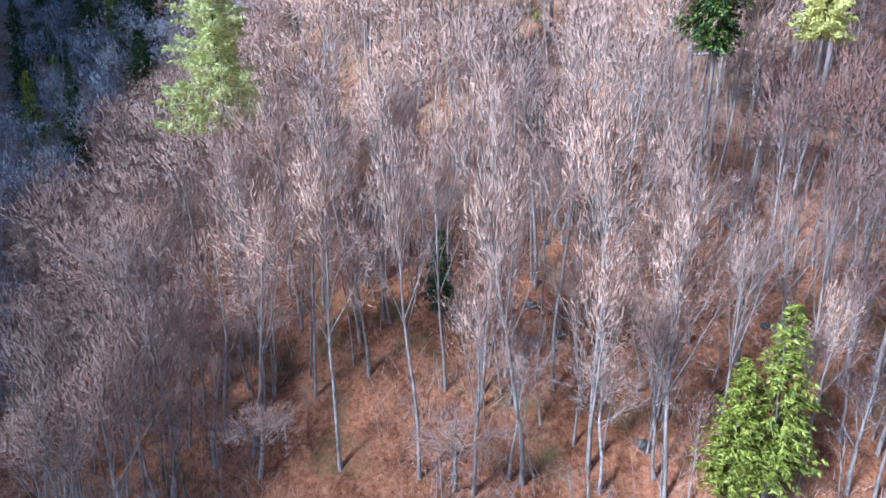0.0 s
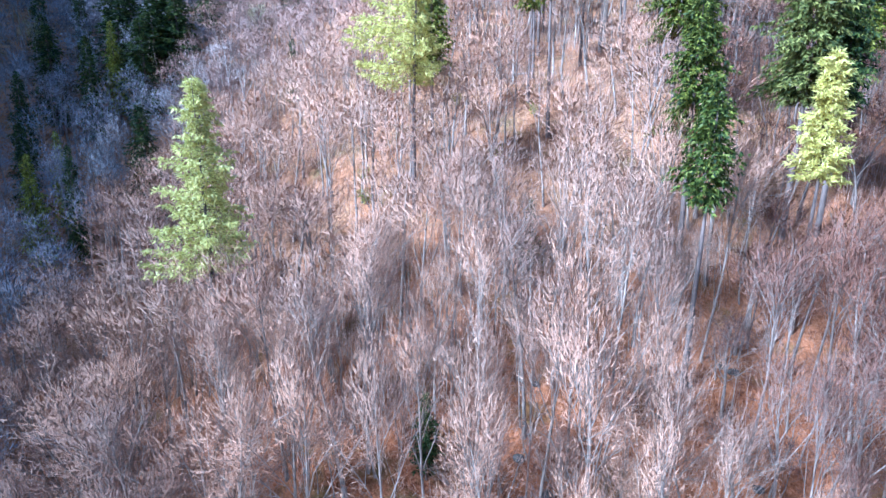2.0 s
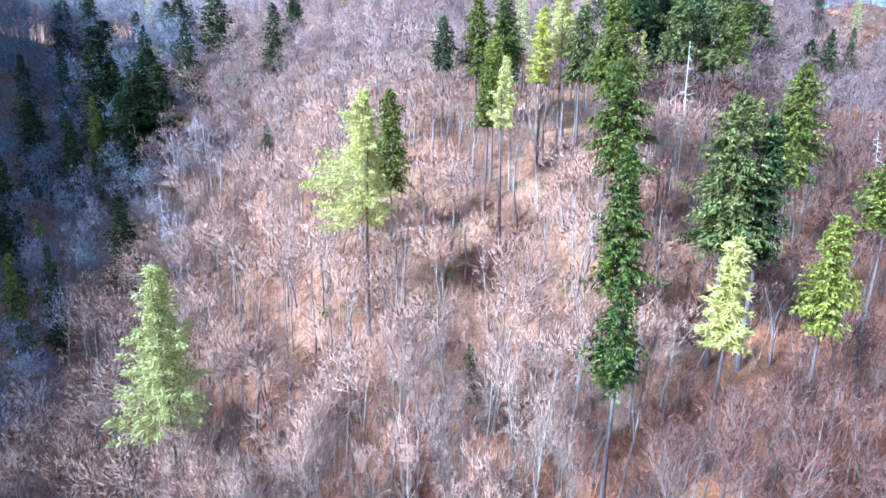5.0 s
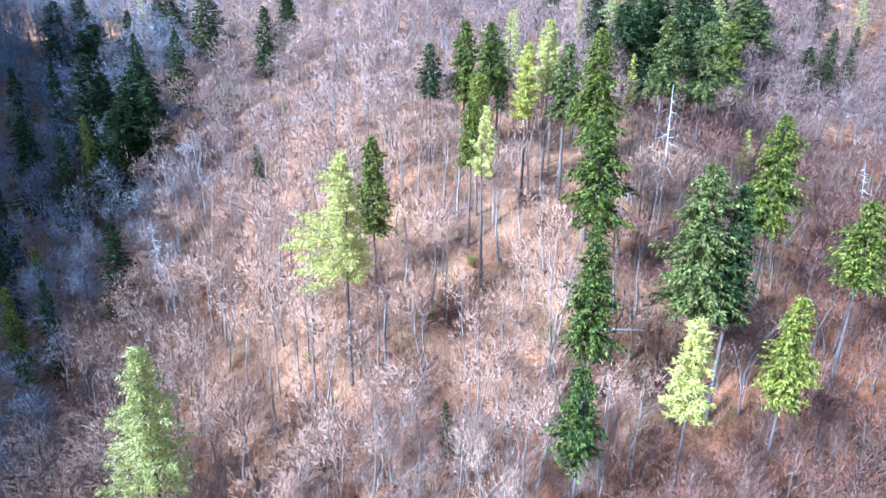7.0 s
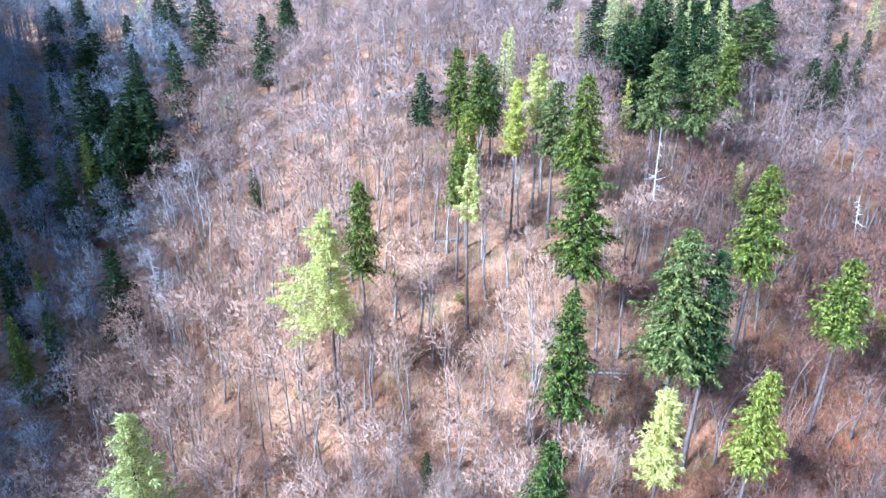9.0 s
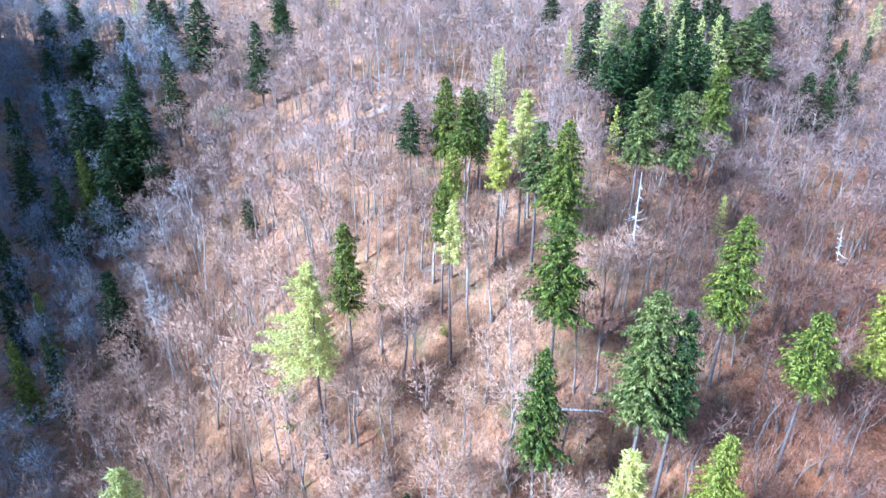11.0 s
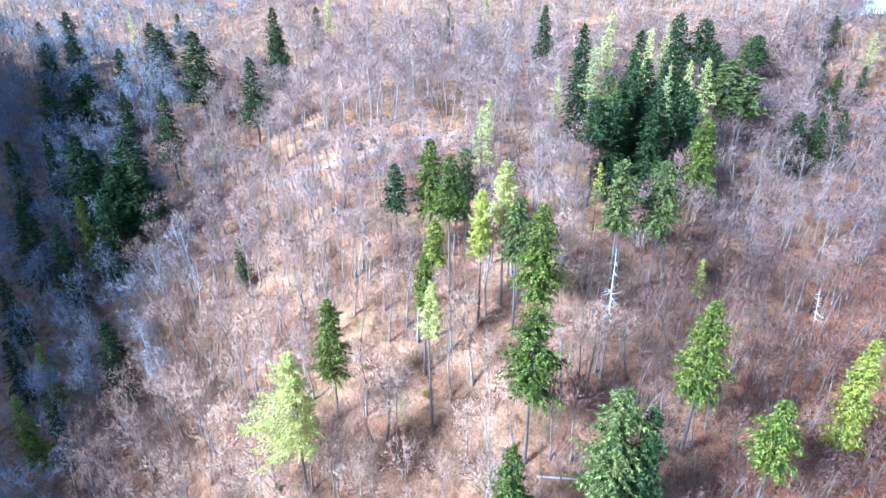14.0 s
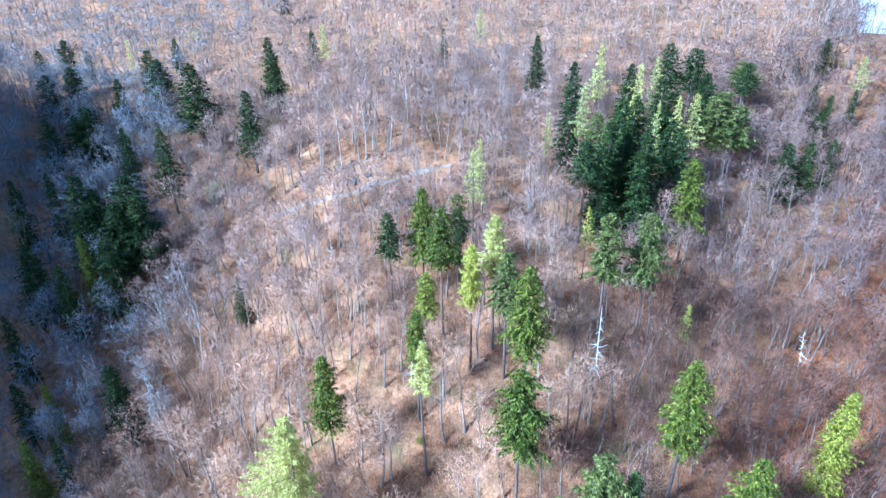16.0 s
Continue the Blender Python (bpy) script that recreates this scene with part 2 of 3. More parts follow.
def ground(x, y):
    """The hillside: a steep spur that climbs away from the camera, a ravine on its left, a crest at its far right."""
    x, y = np.asarray(x, float), np.asarray(y, float)
    knots = [-400, -60, 0, 20, 38, 60, 80, 98, 123, 166, 198, 250, 300, 400, 550, 900, 1500, 3000, 5000]
    level = [-75, -58, -30, -16, -2, 16, 30, 40.5, 54, 73, 82, 95, 106, 140, 185, 260, 300, 200, 100]
    z = sum(np.interp(y + d, knots, level) for d in (-9, -3, 3, 9)) / 4
    depth = np.interp(y, [0, 40, 70, 114, 150, 190, 215, 260, 400], [14, 16, 24, 34, 23, 16, 11, 9, 14])
    # last term: a high ridge left of view, added to shade the ravine
    z = z - depth * smooth(6, -64, x) + smooth(-104, -230, x) * smooth(250, 105, y) * (180 + 0.47 * np.clip(100 - y, 0, 170))
    z = z - 0.19 * np.clip(x - 55, 0, 105) * smooth(250, 160, y) - 135 * smooth(228, 320, y) * smooth(0, 60, x - 25 - 0.53 * (y - 16))
    z = z + 14 * smooth(-30, 15, x - 25 - 0.6 * (y - 16)) * smooth(195, 240, y)
    z = z + 6.0 * np.exp(-(((x - 44) / 24) ** 2 + ((y - 104) / 24) ** 2))
    near = smooth(700, 250, np.hypot(x, y))
    rough = 0.9 * np.sin(x * 0.13 + 1.3 * np.sin(y * 0.07)) * np.sin(y * 0.11 + 0.7 * np.sin(x * 0.09))
    rough = rough + 0.35 * np.sin(x * 0.41 + y * 0.23) * np.sin(y * 0.37 - x * 0.17)
    return z + rough * near


def axis(stops):
    return np.concatenate([np.arange(a, b, s) for a, b, s in stops])


gx = axis([(-5000, -1000, 400), (-1000, -300, 50), (-300, -130, 8), (-130, 160, 2.5), (160, 320, 8), (320, 1000, 40), (1000, 5001, 400)])
gy = axis([(-5000, -400, 400), (-400, -40, 30), (-40, 20, 6), (20, 210, 2.5), (210, 460, 7), (460, 1000, 40), (1000, 5001, 400)])
X, Y = np.meshgrid(gx, gy)
Z = ground(X, Y)
number = np.arange(X.size).reshape(X.shape)
quads = np.stack([number[:-1, :-1], number[:-1, 1:], number[1:, 1:], number[1:, :-1]], -1).reshape(-1, 4)
tris = np.concatenate([quads[:, [0, 1, 2]], quads[:, [0, 2, 3]]])
forest_floor = new("ground", mesh_of("ground", np.stack([X, Y, Z], -1).reshape(-1, 3), tris, LITTER, True))
tagged(forest_floor, "steep forest hillside covered in rust-brown beech leaf litter", "ground", kind="structure")


# ---- bare beeches ----
def grow(rng, start, heading, length, steps, rise, wander):
    """A branch's line, which bends upward as it grows."""
    pts, d = [np.array(start, float)], np.array(heading, float)
    for _ in range(steps):
        d = d + (0, 0, rise) + rng.normal(size=3) * wander
        d /= np.linalg.norm(d)
        pts.append(pts[-1] + d * length / steps)
    return np.array(pts)


def beech_arrays(seed, height, fine):
    """Trunk with limbs, and twigs, of one bare tree. fine: 2 near, 1 middle, 0 far."""
    rng = np.random.default_rng(seed)
    wood, twigs = Soup(), Soup()
    lean = rng.normal(size=2) * 0.04
    r0 = height * rng.uniform(0.0068, 0.0105)
    steps = (3, 5, 9)[fine]
    trunk = grow(rng, (0, 0, -1.2), (*lean, 1), height * 0.93, steps, 0.05, 0.05)
    s = np.linspace(0, 1, steps + 1)
    radii = r0 * (1 - s) ** 0.75 + 0.015
    radii[0] *= 1.35
    wood.tube(trunk, radii * (0.75, 0.9, 1.0)[fine], (3, 4, 6)[fine])
    # limbs fan out and up from the fork
    limbs = (3, 6, 11)[fine]
    first = rng.uniform(0.36, 0.56)
    lines = [(trunk[len(trunk) // 2:], height * 0.4)]
    for k in range(limbs):
        f = first + (0.84 - first) * ((k + rng.uniform(0, 0.8)) / limbs) ** 1.2
        at = np.array([np.interp(f, s, trunk[:, q]) for q in range(3)])
        a = k * 2.4 + rng.uniform(-0.6, 0.6)
        out = rng.uniform(0.25, 0.6)
        length = height * (0.98 - f) * rng.uniform(0.62, 0.98)
        line = grow(rng, at, (math.cos(a) * out, math.sin(a) * out, 1), length, (2, 3, 6)[fine], (0.16, 0.11, 0.06)[fine], 0.11)
        r = np.interp(f, s, radii) * rng.uniform(0.34, 0.52)
        wood.tube(line, np.linspace(r, 0.012, len(line)), 3 if fine < 2 else 4)
        lines.append((line, length))
    bases, ways, spans = [], [], []
    top = trunk[-1] * 0.6 + trunk[0] * 0.4
    for line, length in lines:
        q = np.linspace(0, 1, len(line))
        for f in np.linspace(0.3, 1.0, (4, 5, 8)[fine]):
            at = np.array([np.interp(f, q, line[:, c]) for c in range(3)])
            away = at - top
            d = line[-1] - line[0]
            d = d / np.linalg.norm(d) * 0.7 + away / (np.linalg.norm(away) + 0.1) * 0.5 + rng.normal(size=3) * 0.45
            d[2] = max(d[2], 0.1)
            d /= np.linalg.norm(d)
            span = max(1.3, length * rng.uniform(0.2, 0.4))
            sub = grow(rng, at, d, span, 2, 0.1, 0.14)
            if fine == 2:
                wood.tube(sub[[0, 2]], (0.034, 0.006), 3)
            bases.append(sub[0]), ways.append((sub[-1] - sub[0]) / span), spans.append(span)
    bases, ways, spans = np.array(bases), np.array(ways), np.array(spans)
    if fine < 2:
        rim = bases - top
        twigs.slivers(bases, ways, spans, (0.09, 0.06)[fine], rng, 0.0, rim / (np.linalg.norm(rim, axis=1)[:, None] + 0.1))
    # sprays of twigs that open towards the rim of the crown
    n = (250, 680, 2500)[fine]
    pick = rng.integers(0, len(bases), n)
    f = rng.uniform(0.0, 1.0, n) ** 0.6
    base = bases[pick] + ways[pick] * (spans[pick] * f)[:, None] + rng.normal(size=(n, 3)) * (0.5, 0.4, 0.28)[fine]
    # the finest ones fill a rounded, lumpy dome
    ball = rng.normal(size=(n, 3))
    ball /= np.linalg.norm(ball, axis=1)[:, None]
    ball[:, 2] = np.where(ball[:, 2] < -0.3, -ball[:, 2], ball[:, 2])
    lumpy = 1 + 0.16 * np.sin(ball[:, :1] * 6 + seed) * np.cos(ball[:, 1:2] * 5 + 2 * seed) + 0.1 * np.sin(ball[:, 2:] * 9 + seed)
    middle_of = np.array([np.interp(0.76, s, trunk[:, q]) for q in range(3)])
    dome = middle_of + ball * lumpy * rng.uniform(0.6, 1.0, n)[:, None] ** 0.5 * np.array([(0.165, 0.165, 0.20), (0.16, 0.16, 0.21), (0.13, 0.13, 0.24)][fine]) * height
    base = np.where(rng.uniform(size=n)[:, None] < (0.72, 0.6, 0.22)[fine], dome, base)
    away = base - middle_of
    away /= np.linalg.norm(away, axis=1)[:, None] + 0.1
    d = ways[pick] * 0.4 + away * 0.6 + rng.normal(size=(n, 3)) * 0.5
    d[:, 2] += 0.3
    d /= np.linalg.norm(d, axis=1)[:, None]
    twigs.slivers(base, d, rng.uniform(0.4, 1.3, n) * (1.25, 1.1, 0.78)[fine], (0.18, 0.078, 0.042)[fine], rng, away * (3.0, 2.5, 2.0)[fine], away + (0, 0, 0.25), (0.15, 0.2, 0.45)[fine])
    return wood, twigs


def open_ground(x, y):
    """How bare of trees a place is, from 0 to 1."""
    v = np.sin(x * 0.055 + 2.1) * np.sin(y * 0.048 + 0.4) + 0.6 * np.sin(x * 0.13 - y * 0.09)
    glade = 0.3 * np.exp(-(((x - 6) / 20) ** 2 + ((y - 98) / 22) ** 2))
    gully = 0.8 * np.exp(-(((x - 25) / 5) ** 2 + ((y - 46) / 9) ** 2))
    return np.clip((0.9 - 0.6 * smooth(115, 150, y)) * smooth(-70, -45, x) * smooth(0.75, 1.25, v) + glade + gully, 0, 0.95)


def scatter(rng, y0, y1, spacing):
    spots = []
    for y in np.arange(y0, y1, spacing):
        half = 0.84 * y + 22
        for x in np.arange(22 - half, 22 + half, spacing):
            px, py = x + rng.uniform(-0.5, 0.5) * spacing, y + rng.uniform(-0.5, 0.5) * spacing
            if -330 < px < 330 and rng.uniform() > open_ground(px, py):
                spots.append((px, py))
    return spots


CONIFERS = []  # places already taken by conifers


def free(x, y, gap=2.4):
    """Whether a place is clear of the conifers and of the open ground just below each."""
    return all((x - a) ** 2 + (y - b) ** 2 > gap * gap and (abs(x - a) > 2.2 or not 0 < b - y < 9) for a, b in CONIFERS)


# ---- conifers ----
def conifer_model(name, seed, height, radius, bare, mat, label, category, taper=0.7, droop=0.35, lumps=0.2, dense=1.0):
    """Trunk and a shaggy crown of drooping boughs set at random round the stem."""
    rng = np.random.default_rng(seed)
    root = new(name)
    stem, crown = Soup(), Soup()
    line = grow(rng, (0, 0, -1.0), (0, 0, 1), height + 0.9, 6, 0.3, 0.012)
    stem.tube(line, np.linspace(height * 0.0115, 0.02, 7), 6)
    count = int(height * (1 - bare) * 15 * dense)
    phase = rng.uniform(0, 6.283, 4)
    for k in range(count):
        f = (k + rng.uniform(0, 1)) / count
        f = f ** 1.05
        z = height * (bare + (1 - bare) * f) - 0.25
        a = k * 2.39996 + rng.uniform(-0.5, 0.5)
        lump = 1 + lumps * (math.sin(2 * a + 0.9 * z + phase[0]) + 0.7 * math.sin(a - 1.7 * z + phase[1]) + 0.6 * math.sin(3 * a + 2.6 * z + phase[2]))
        l = radius * (min(1.0, 0.62 + f * 2.2) * (1 - f) ** taper + 0.05) * lump * rng.uniform(0.75, 1.12)
        if l < 0.15:
            continue
        out = np.array([math.cos(a), math.sin(a), 0])
        side = np.array([-out[1], out[0], 0])
        fall = droop * (1 - 0.9 * f)
        n = max(3, int(3 + l * 2.4))
        q = 1 - (1 - (np.arange(n) + 0.7) / n) * 0.8
        mid = np.stack([out[0] * l * q, out[1] * l * q, z + l * (0.22 * f * q - fall * q * q)], 1) + rng.normal(size=(n, 3)) * 0.1
        size = (0.30 + 0.085 * l * (1.2 - q)) * rng.uniform(0.6, 1.4, n)
        for sgn in (-1, 1):
            d = out * 0.7 + side * sgn * 0.75 + rng.normal(size=(n, 3)) * 0.3
            d[:, 2] -= 0.25 + fall
            d /= np.linalg.norm(d, axis=1)[:, None]
            crown.slivers(mid, d, size * 1.25, size * 0.6, rng)
        d = out * 0.35 + rng.normal(size=(n, 3)) * 0.3
        d[:, 2] -= 0.9
        d /= np.linalg.norm(d, axis=1)[:, None]
        crown.slivers(mid, d, size * 1.25, size * 0.55, rng)
    crown.slivers(np.array([[0, 0, height - 1.0]] * 3), np.array([[0, 0, 1.0]] * 3), [1.1, 1.0, 0.9], 0.25, rng)
    part("trunk", stem, DARK_BARK, root, "", True)
    part("crown", crown, mat, root)
    return tagged(root, label, category)


def larch_model(name, seed, height, radius, bare, mat, label, dense=1.0, lean_to=None, lop=0.25, taper=0.75):
    """A larch: long level limbs with upturned tips, thinly hung with soft tufts. lean_to: the side with the longest limbs, in degrees."""
    rng = np.random.default_rng(seed)
    root = new(name)
    stem, crown = Soup(), Soup()
    line = grow(rng, (0, 0, -1.0), (0, 0, 1), height + 0.9, 7, 0.3, 0.015)
    stem.tube(line, np.linspace(height * 0.011, 0.02, 8), 6)
    heavy = radians(lean_to) if lean_to is not None else rng.uniform(0, 6.283)
    count = int(height * (1 - bare) * 4.6 * dense)
    for k in range(count):
        f = (k + rng.uniform(0, 1)) / count
        z = height * (bare + (1 - bare) * f) - 0.3
        a = k * 2.39996 + rng.uniform(-0.6, 0.6)
        l = radius * (min(1.0, 0.7 + f * 1.8) * (1 - f) ** taper + 0.06) * rng.uniform(0.35, 1.2) * (1 + lop * math.cos(a - heavy))
        if l < 0.15:
            continue
        out = np.array([math.cos(a), math.sin(a), 0])
        sag = 0.28 * (1 - f)
        q = np.linspace(0, 1, 5)
        limb = np.stack([out[0] * l * q, out[1] * l * q, z + l * (0.15 * f * q - sag * q + 0.75 * sag * q ** 3)], 1)
        if l > 0.8:
            stem.tube(limb, np.linspace(0.045, 0.01, 5), 3)
        n = max(5, int((5 + l * 9) * dense))
        at = rng.uniform(0.12, 1.0, n) ** 0.8
        mid = np.stack([np.interp(at, q, limb[:, c]) for c in range(3)], 1)
        wide = (0.12 + 0.16 * l * (1.05 - at))[:, None]
        mid = mid + rng.normal(size=(n, 3)) * wide * (1, 1, 0.55)
        d = out * 0.5 + rng.normal(size=(n, 3)) * 0.5
        d[:, 2] -= 0.25
        d /= np.linalg.norm(d, axis=1)[:, None]
        crown.slivers(mid, d, rng.uniform(0.3, 0.75, n), rng.uniform(0.13, 0.26, n), rng)
    n = 40
    up = np.stack([rng.normal(size=n) * 0.08, rng.normal(size=n) * 0.08, rng.uniform(height - 2.2, height - 0.2, n)], 1)
    d = rng.normal(size=(n, 3)) * 0.5 + (0, 0, 0.5)
    crown.slivers(up, d / np.linalg.norm(d, axis=1)[:, None], rng.uniform(0.3, 0.6, n), 0.15, rng)
    part("trunk", stem, DARK_BARK, root, "dark trunk with thin level limbs", True)
    part("crown", crown, mat, root, "soft pale new needles")
    return tagged(root, label, "larch")


def some(name, seeds, bare, mat, label, category, taper=0.7, droop=0.35, lumps=0.2):
    return [conifer_model(name, s, 24, 3.1, bare + 0.05 * (k - 1), mat, label, category, taper, droop, lumps, 0.85) for k, s in enumerate(seeds)]


def larches(seeds, bare, mat, label, taper=0.75, dense=1.0):
    return [larch_model("larch_tree", s, 24, 3.1, bare + 0.04 * (k - 1), mat, label, dense, taper=taper) for k, s in enumerate(seeds)]


KINDS = {
    "spruce": some("spruce_tree", (20, 21, 22, 23), 0.17, SPRUCE, "dark green spruce among bare beeches", "conifer"),
    "grey": some("spruce_tree", (45, 46, 47), 0.5, GREY_SPRUCE, "dull grey-green spruce with a broad full crown", "conifer", 0.5, 0.3, 0.26),
    "short": some("spruce_tree", (33, 34, 35), 0.58, SPRUCE, "spruce with a short dark crown over the wood", "conifer", 0.55, 0.3),
    "light": some("spruce_tree", (40, 41), 0.15, LIGHT_SPRUCE, "yellow-green sunlit spruce on the slope", "conifer"),
    "larch": larches((50, 51, 52), 0.5, LARCH, "pale yellow-green larch with a bare lower trunk"),
    "yellow": larches((60, 61), 0.5, YELLOW_LARCH, "bright yellow larch on the slope"),
}


def plant(kind, rows):
    """Conifers of one kind: x, y, height and crown radius."""
    for x, y, h, r in rows:
        n = len(CONIFERS)
        model = KINDS[kind][0]
        KINDS[kind].append(KINDS[kind].pop(0))
        m = pose(x, y, float(ground(x, y)), 0, 0, (n * 77) % 360) @ Matrix.Diagonal((r / 3.1, r / 3.1, h / 24, 1))
        set_down(model, m)
        CONIFERS.append((x, y))


plant("spruce", [(-93.9, 139.2, 26, 5.9), (-83.2, 150.6, 33.3, 7.3), (-80.0, 151.8, 28, 6.7), (-72.2, 154.8, 30, 9.4), (-72.6, 141.0, 26, 6.2), (-59.9, 113.9, 26.4, 4.9), (-67.7, 150.7, 28, 6.6), (-73.5, 149.0, 27, 6.6), (-81.5, 133.9, 26, 4.3), (-64.5, 98.4, 24, 2.5), (-90.3, 123.0, 26, 3.3), (-82.0, 110.7, 24, 3.2), (-97.1, 158.0, 26, 3.3), (-106.6, 155.8, 26, 3.8), (-69.8, 173.5, 28, 4.7), (-83.4, 176.2, 26, 3.7), (50.5, 165.2, 30, 5.1), (57.3, 146.6, 28, 5.6), (61.2, 154.2, 30, 5.8), (73.8, 153.0, 28, 6.0), (65.7, 145.3, 28, 5.2)])
plant("spruce", [(-103.5, 190.0, 23, 9.3), (-106.6, 187.8, 22, 5.5), (-113.4, 183.9, 22, 5.9), (-119.1, 209.5, 22, 6.7), (-137.1, 234.2, 22, 5.8), (-146.5, 231.1, 18, 4.8), (-124.7, 203.5, 21, 6.4), (-90.3, 215.5, 24, 9.0), (-103.4, 233.0, 20, 6.3), (-71.6, 202.2, 29.0, 8.7), (-103.4, 210.1, 20, 4.4), (-48.0, 214.6, 29.8, 5.4), (-50.8, 225.2, 20, 5.5), (-47.7, 188.0, 26.9, 5.6), (43.9, 197.6, 24.7, 4.0), (-33.6, 131.6, 15, 2.5), (-138.2, 247.9, 14, 3.1)])
plant("short", [(21.7, 123.3, 20, 1.7), (6.9, 121.6, 24, 3.4), (50.9, 141.2, 26, 4.8), (83.4, 193.4, 28, 4.9), (90.4, 191.4, 28, 5.4), (108.4, 195.9, 24, 4.8)])
plant("spruce", [(-103.3, 255.1, 16, 3.4), (-78.4, 329.9, 18, 5.1), (-42.6, 250.6, 18, 3.9), (12.7, 230.5, 16, 2.7), (135.8, 220.2, 10, 2.3), (143.8, 220.4, 15, 3.4), (134.4, 204.0, 14, 2.4), (138.2, 200.7, 14, 2.6), (147.5, 204.0, 14, 2.4), (131.7, 192.1, 15, 4.6), (111.8, 169.2, 18, 5.2), (118.9, 171.5, 18, 4.2), (126.2, 173.6, 18, 3.0), (78.4, 168.9, 26, 5.8), (68.1, 176.6, 27, 5.6)])
plant("grey", [(93.3, 174.3, 26, 7.8), (97.5, 171.8, 24, 5.9), (113.4, 209.5, 17, 6.5), (54.9, 151.4, 26, 4.9), (21.5, 129.5, 22, 3.3)])
plant("spruce", [(61.8, 150.9, 26, 5.4), (66.2, 160.0, 28, 5.7), (74.8, 169.0, 28, 5.4), (54.9, 141.6, 24, 4.7), (64.1, 142.1, 25, 4.7), (75.7, 151.1, 26, 4.9), (93.0, 186.4, 24, 5.6)])
plant("light", [(-80.4, 142.5, 24, 3.3), (-76.5, 112.8, 22, 2.6), (-72.4, 98.9, 22, 3.1)])
plant("larch", [(-110.8, 233.5, 24, 1.8), (-33.0, 233.2, 24, 3.0), (26.0, 229.2, 24, 2.9), (24.8, 141.2, 24, 3.3), (60.2, 180.0, 29, 4.0), (52.4, 159.1, 28, 3.6), (69.5, 172.1, 30, 3.3), (74.7, 176.5, 30, 3.0), (70.8, 156.9, 29, 2.4), (77.6, 162.7, 28, 2.4), (83.0, 165.1, 28, 3.7), (148.9, 206.3, 22, 3.4)])
plant("yellow", [(50.3, 129.2, 18, 1.8), (43.7, 156.7, 22, 1.7), (68.6, 112.2, 15, 1.8)])
plant("larch", [(26.4, 145.7, 24, 2.4)])
plant("spruce", [(11.4, 67.9, 9, 1.5)])
plant("spruce", [(-0.2, 48.4, 9, 1.7)])
plant("light", [(24.7, 35.9, 16, 3.1), (21.9, 35.9, 12, 2.7)])

# single trees that stand out: material, label, then x, y, height, crown radius, bare share of the trunk, taper, lumps
for k, (mat, label, x, y, h, r, bare, taper, lumps) in enumerate([
        (GREEN_SPRUCE, "sunlit mid-green spruce with a dense columnar crown", 34.7, 95.8, 34.4, 4.0, 0.51, 0.5, 0.2),
        (GREEN_SPRUCE, "olive-green spruce with a thin ragged crown", 33.3, 84.6, 31.6, 4.2, 0.50, 0.4, 0.34),
        (DEEP_SPRUCE, "dark green cone-shaped spruce over orange leaf litter", 29.5, 68.1, 33.0, 3.8, 0.46, 0.75, 0.2),
        (DEEP_SPRUCE, "dark green spruce with a short full crown", 25.8, 55.2, 31.2, 2.8, 0.64, 0.6, 0.22),
        (GREY_SPRUCE, "broad grey-green spruce with ragged boughs", 44.1, 72.4, 37.1, 4.5, 0.46, 0.45, 0.3),
        (SPRUCE, "slim dark spruce beside a broad grey-green one", 48.5, 72.4, 34.4, 3.1, 0.48, 0.6, 0.22),
        (GREEN_SPRUCE, "mid-green spruce above the reddish thicket", 60.9, 87.9, 31.1, 3.9, 0.45, 0.5, 0.24),
        (GREEN_SPRUCE, "mid-green spruce with a short crown in the thicket", 69.5, 78.5, 29.3, 3.8, 0.6, 0.55, 0.22),
        (LIGHT_SPRUCE, "yellow-green spruce crown on a tall bare trunk", 50.7, 61.1, 32.3, 2.8, 0.6, 0.55, 0.24),
        (LIGHT_SPRUCE, "slender yellow-green spruce at the thicket's edge", 88.0, 89.9, 29.6, 3.0, 0.25, 0.5, 0.26),
        (GREY_SPRUCE, "grey-green spruce behind a yellow larch", 31.6, 104.6, 28.5, 3.4, 0.57, 0.5, 0.24),
        (GREEN_SPRUCE, "green spruce in a small stand on the slope", 14.1, 123.9, 27.7, 3.7, 0.44, 0.55, 0.24),
        (GREEN_SPRUCE, "green spruce in a small stand on the slope", 18.7, 116.0, 30.4, 3.6, 0.58, 0.55, 0.24),
        (LIGHT_SPRUCE, "slim yellow-green spruce below the small stand", 16.4, 105.9, 25.9, 2.5, 0.66, 0.5, 0.24),
        (GREEN_SPRUCE, "slim green spruce beside a pale larch", 14.8, 99.3, 26.3, 2.2, 0.58, 0.5, 0.24),
        (GREEN_SPRUCE, "mid-green spruce standing next to a pale larch", -1.1, 92.5, 26.1, 3.4, 0.40, 0.6, 0.22),
        (GREEN_SPRUCE, "tall green spruce at the foot of the dark stand", 75.5, 140.0, 27.0, 4.2, 0.3, 0.55, 0.24),
        (GREY_SPRUCE, "grey-green spruce below the dark stand", 59.1, 113.5, 30.6, 4.1, 0.55, 0.5, 0.28),
        (GREY_SPRUCE, "thin grey-green spruce below the dark stand", 50.7, 111.3, 30.4, 3.5, 0.56, 0.5, 0.3)]):
    tree = conifer_model("spruce_tree", 700 + k, h, r * 1.08, bare, mat, label, "conifer", taper, 0.32, lumps, 1.25)
    tree.matrix_basis = pose(x, y, float(ground(x, y)))
    CONIFERS.append((x, y))
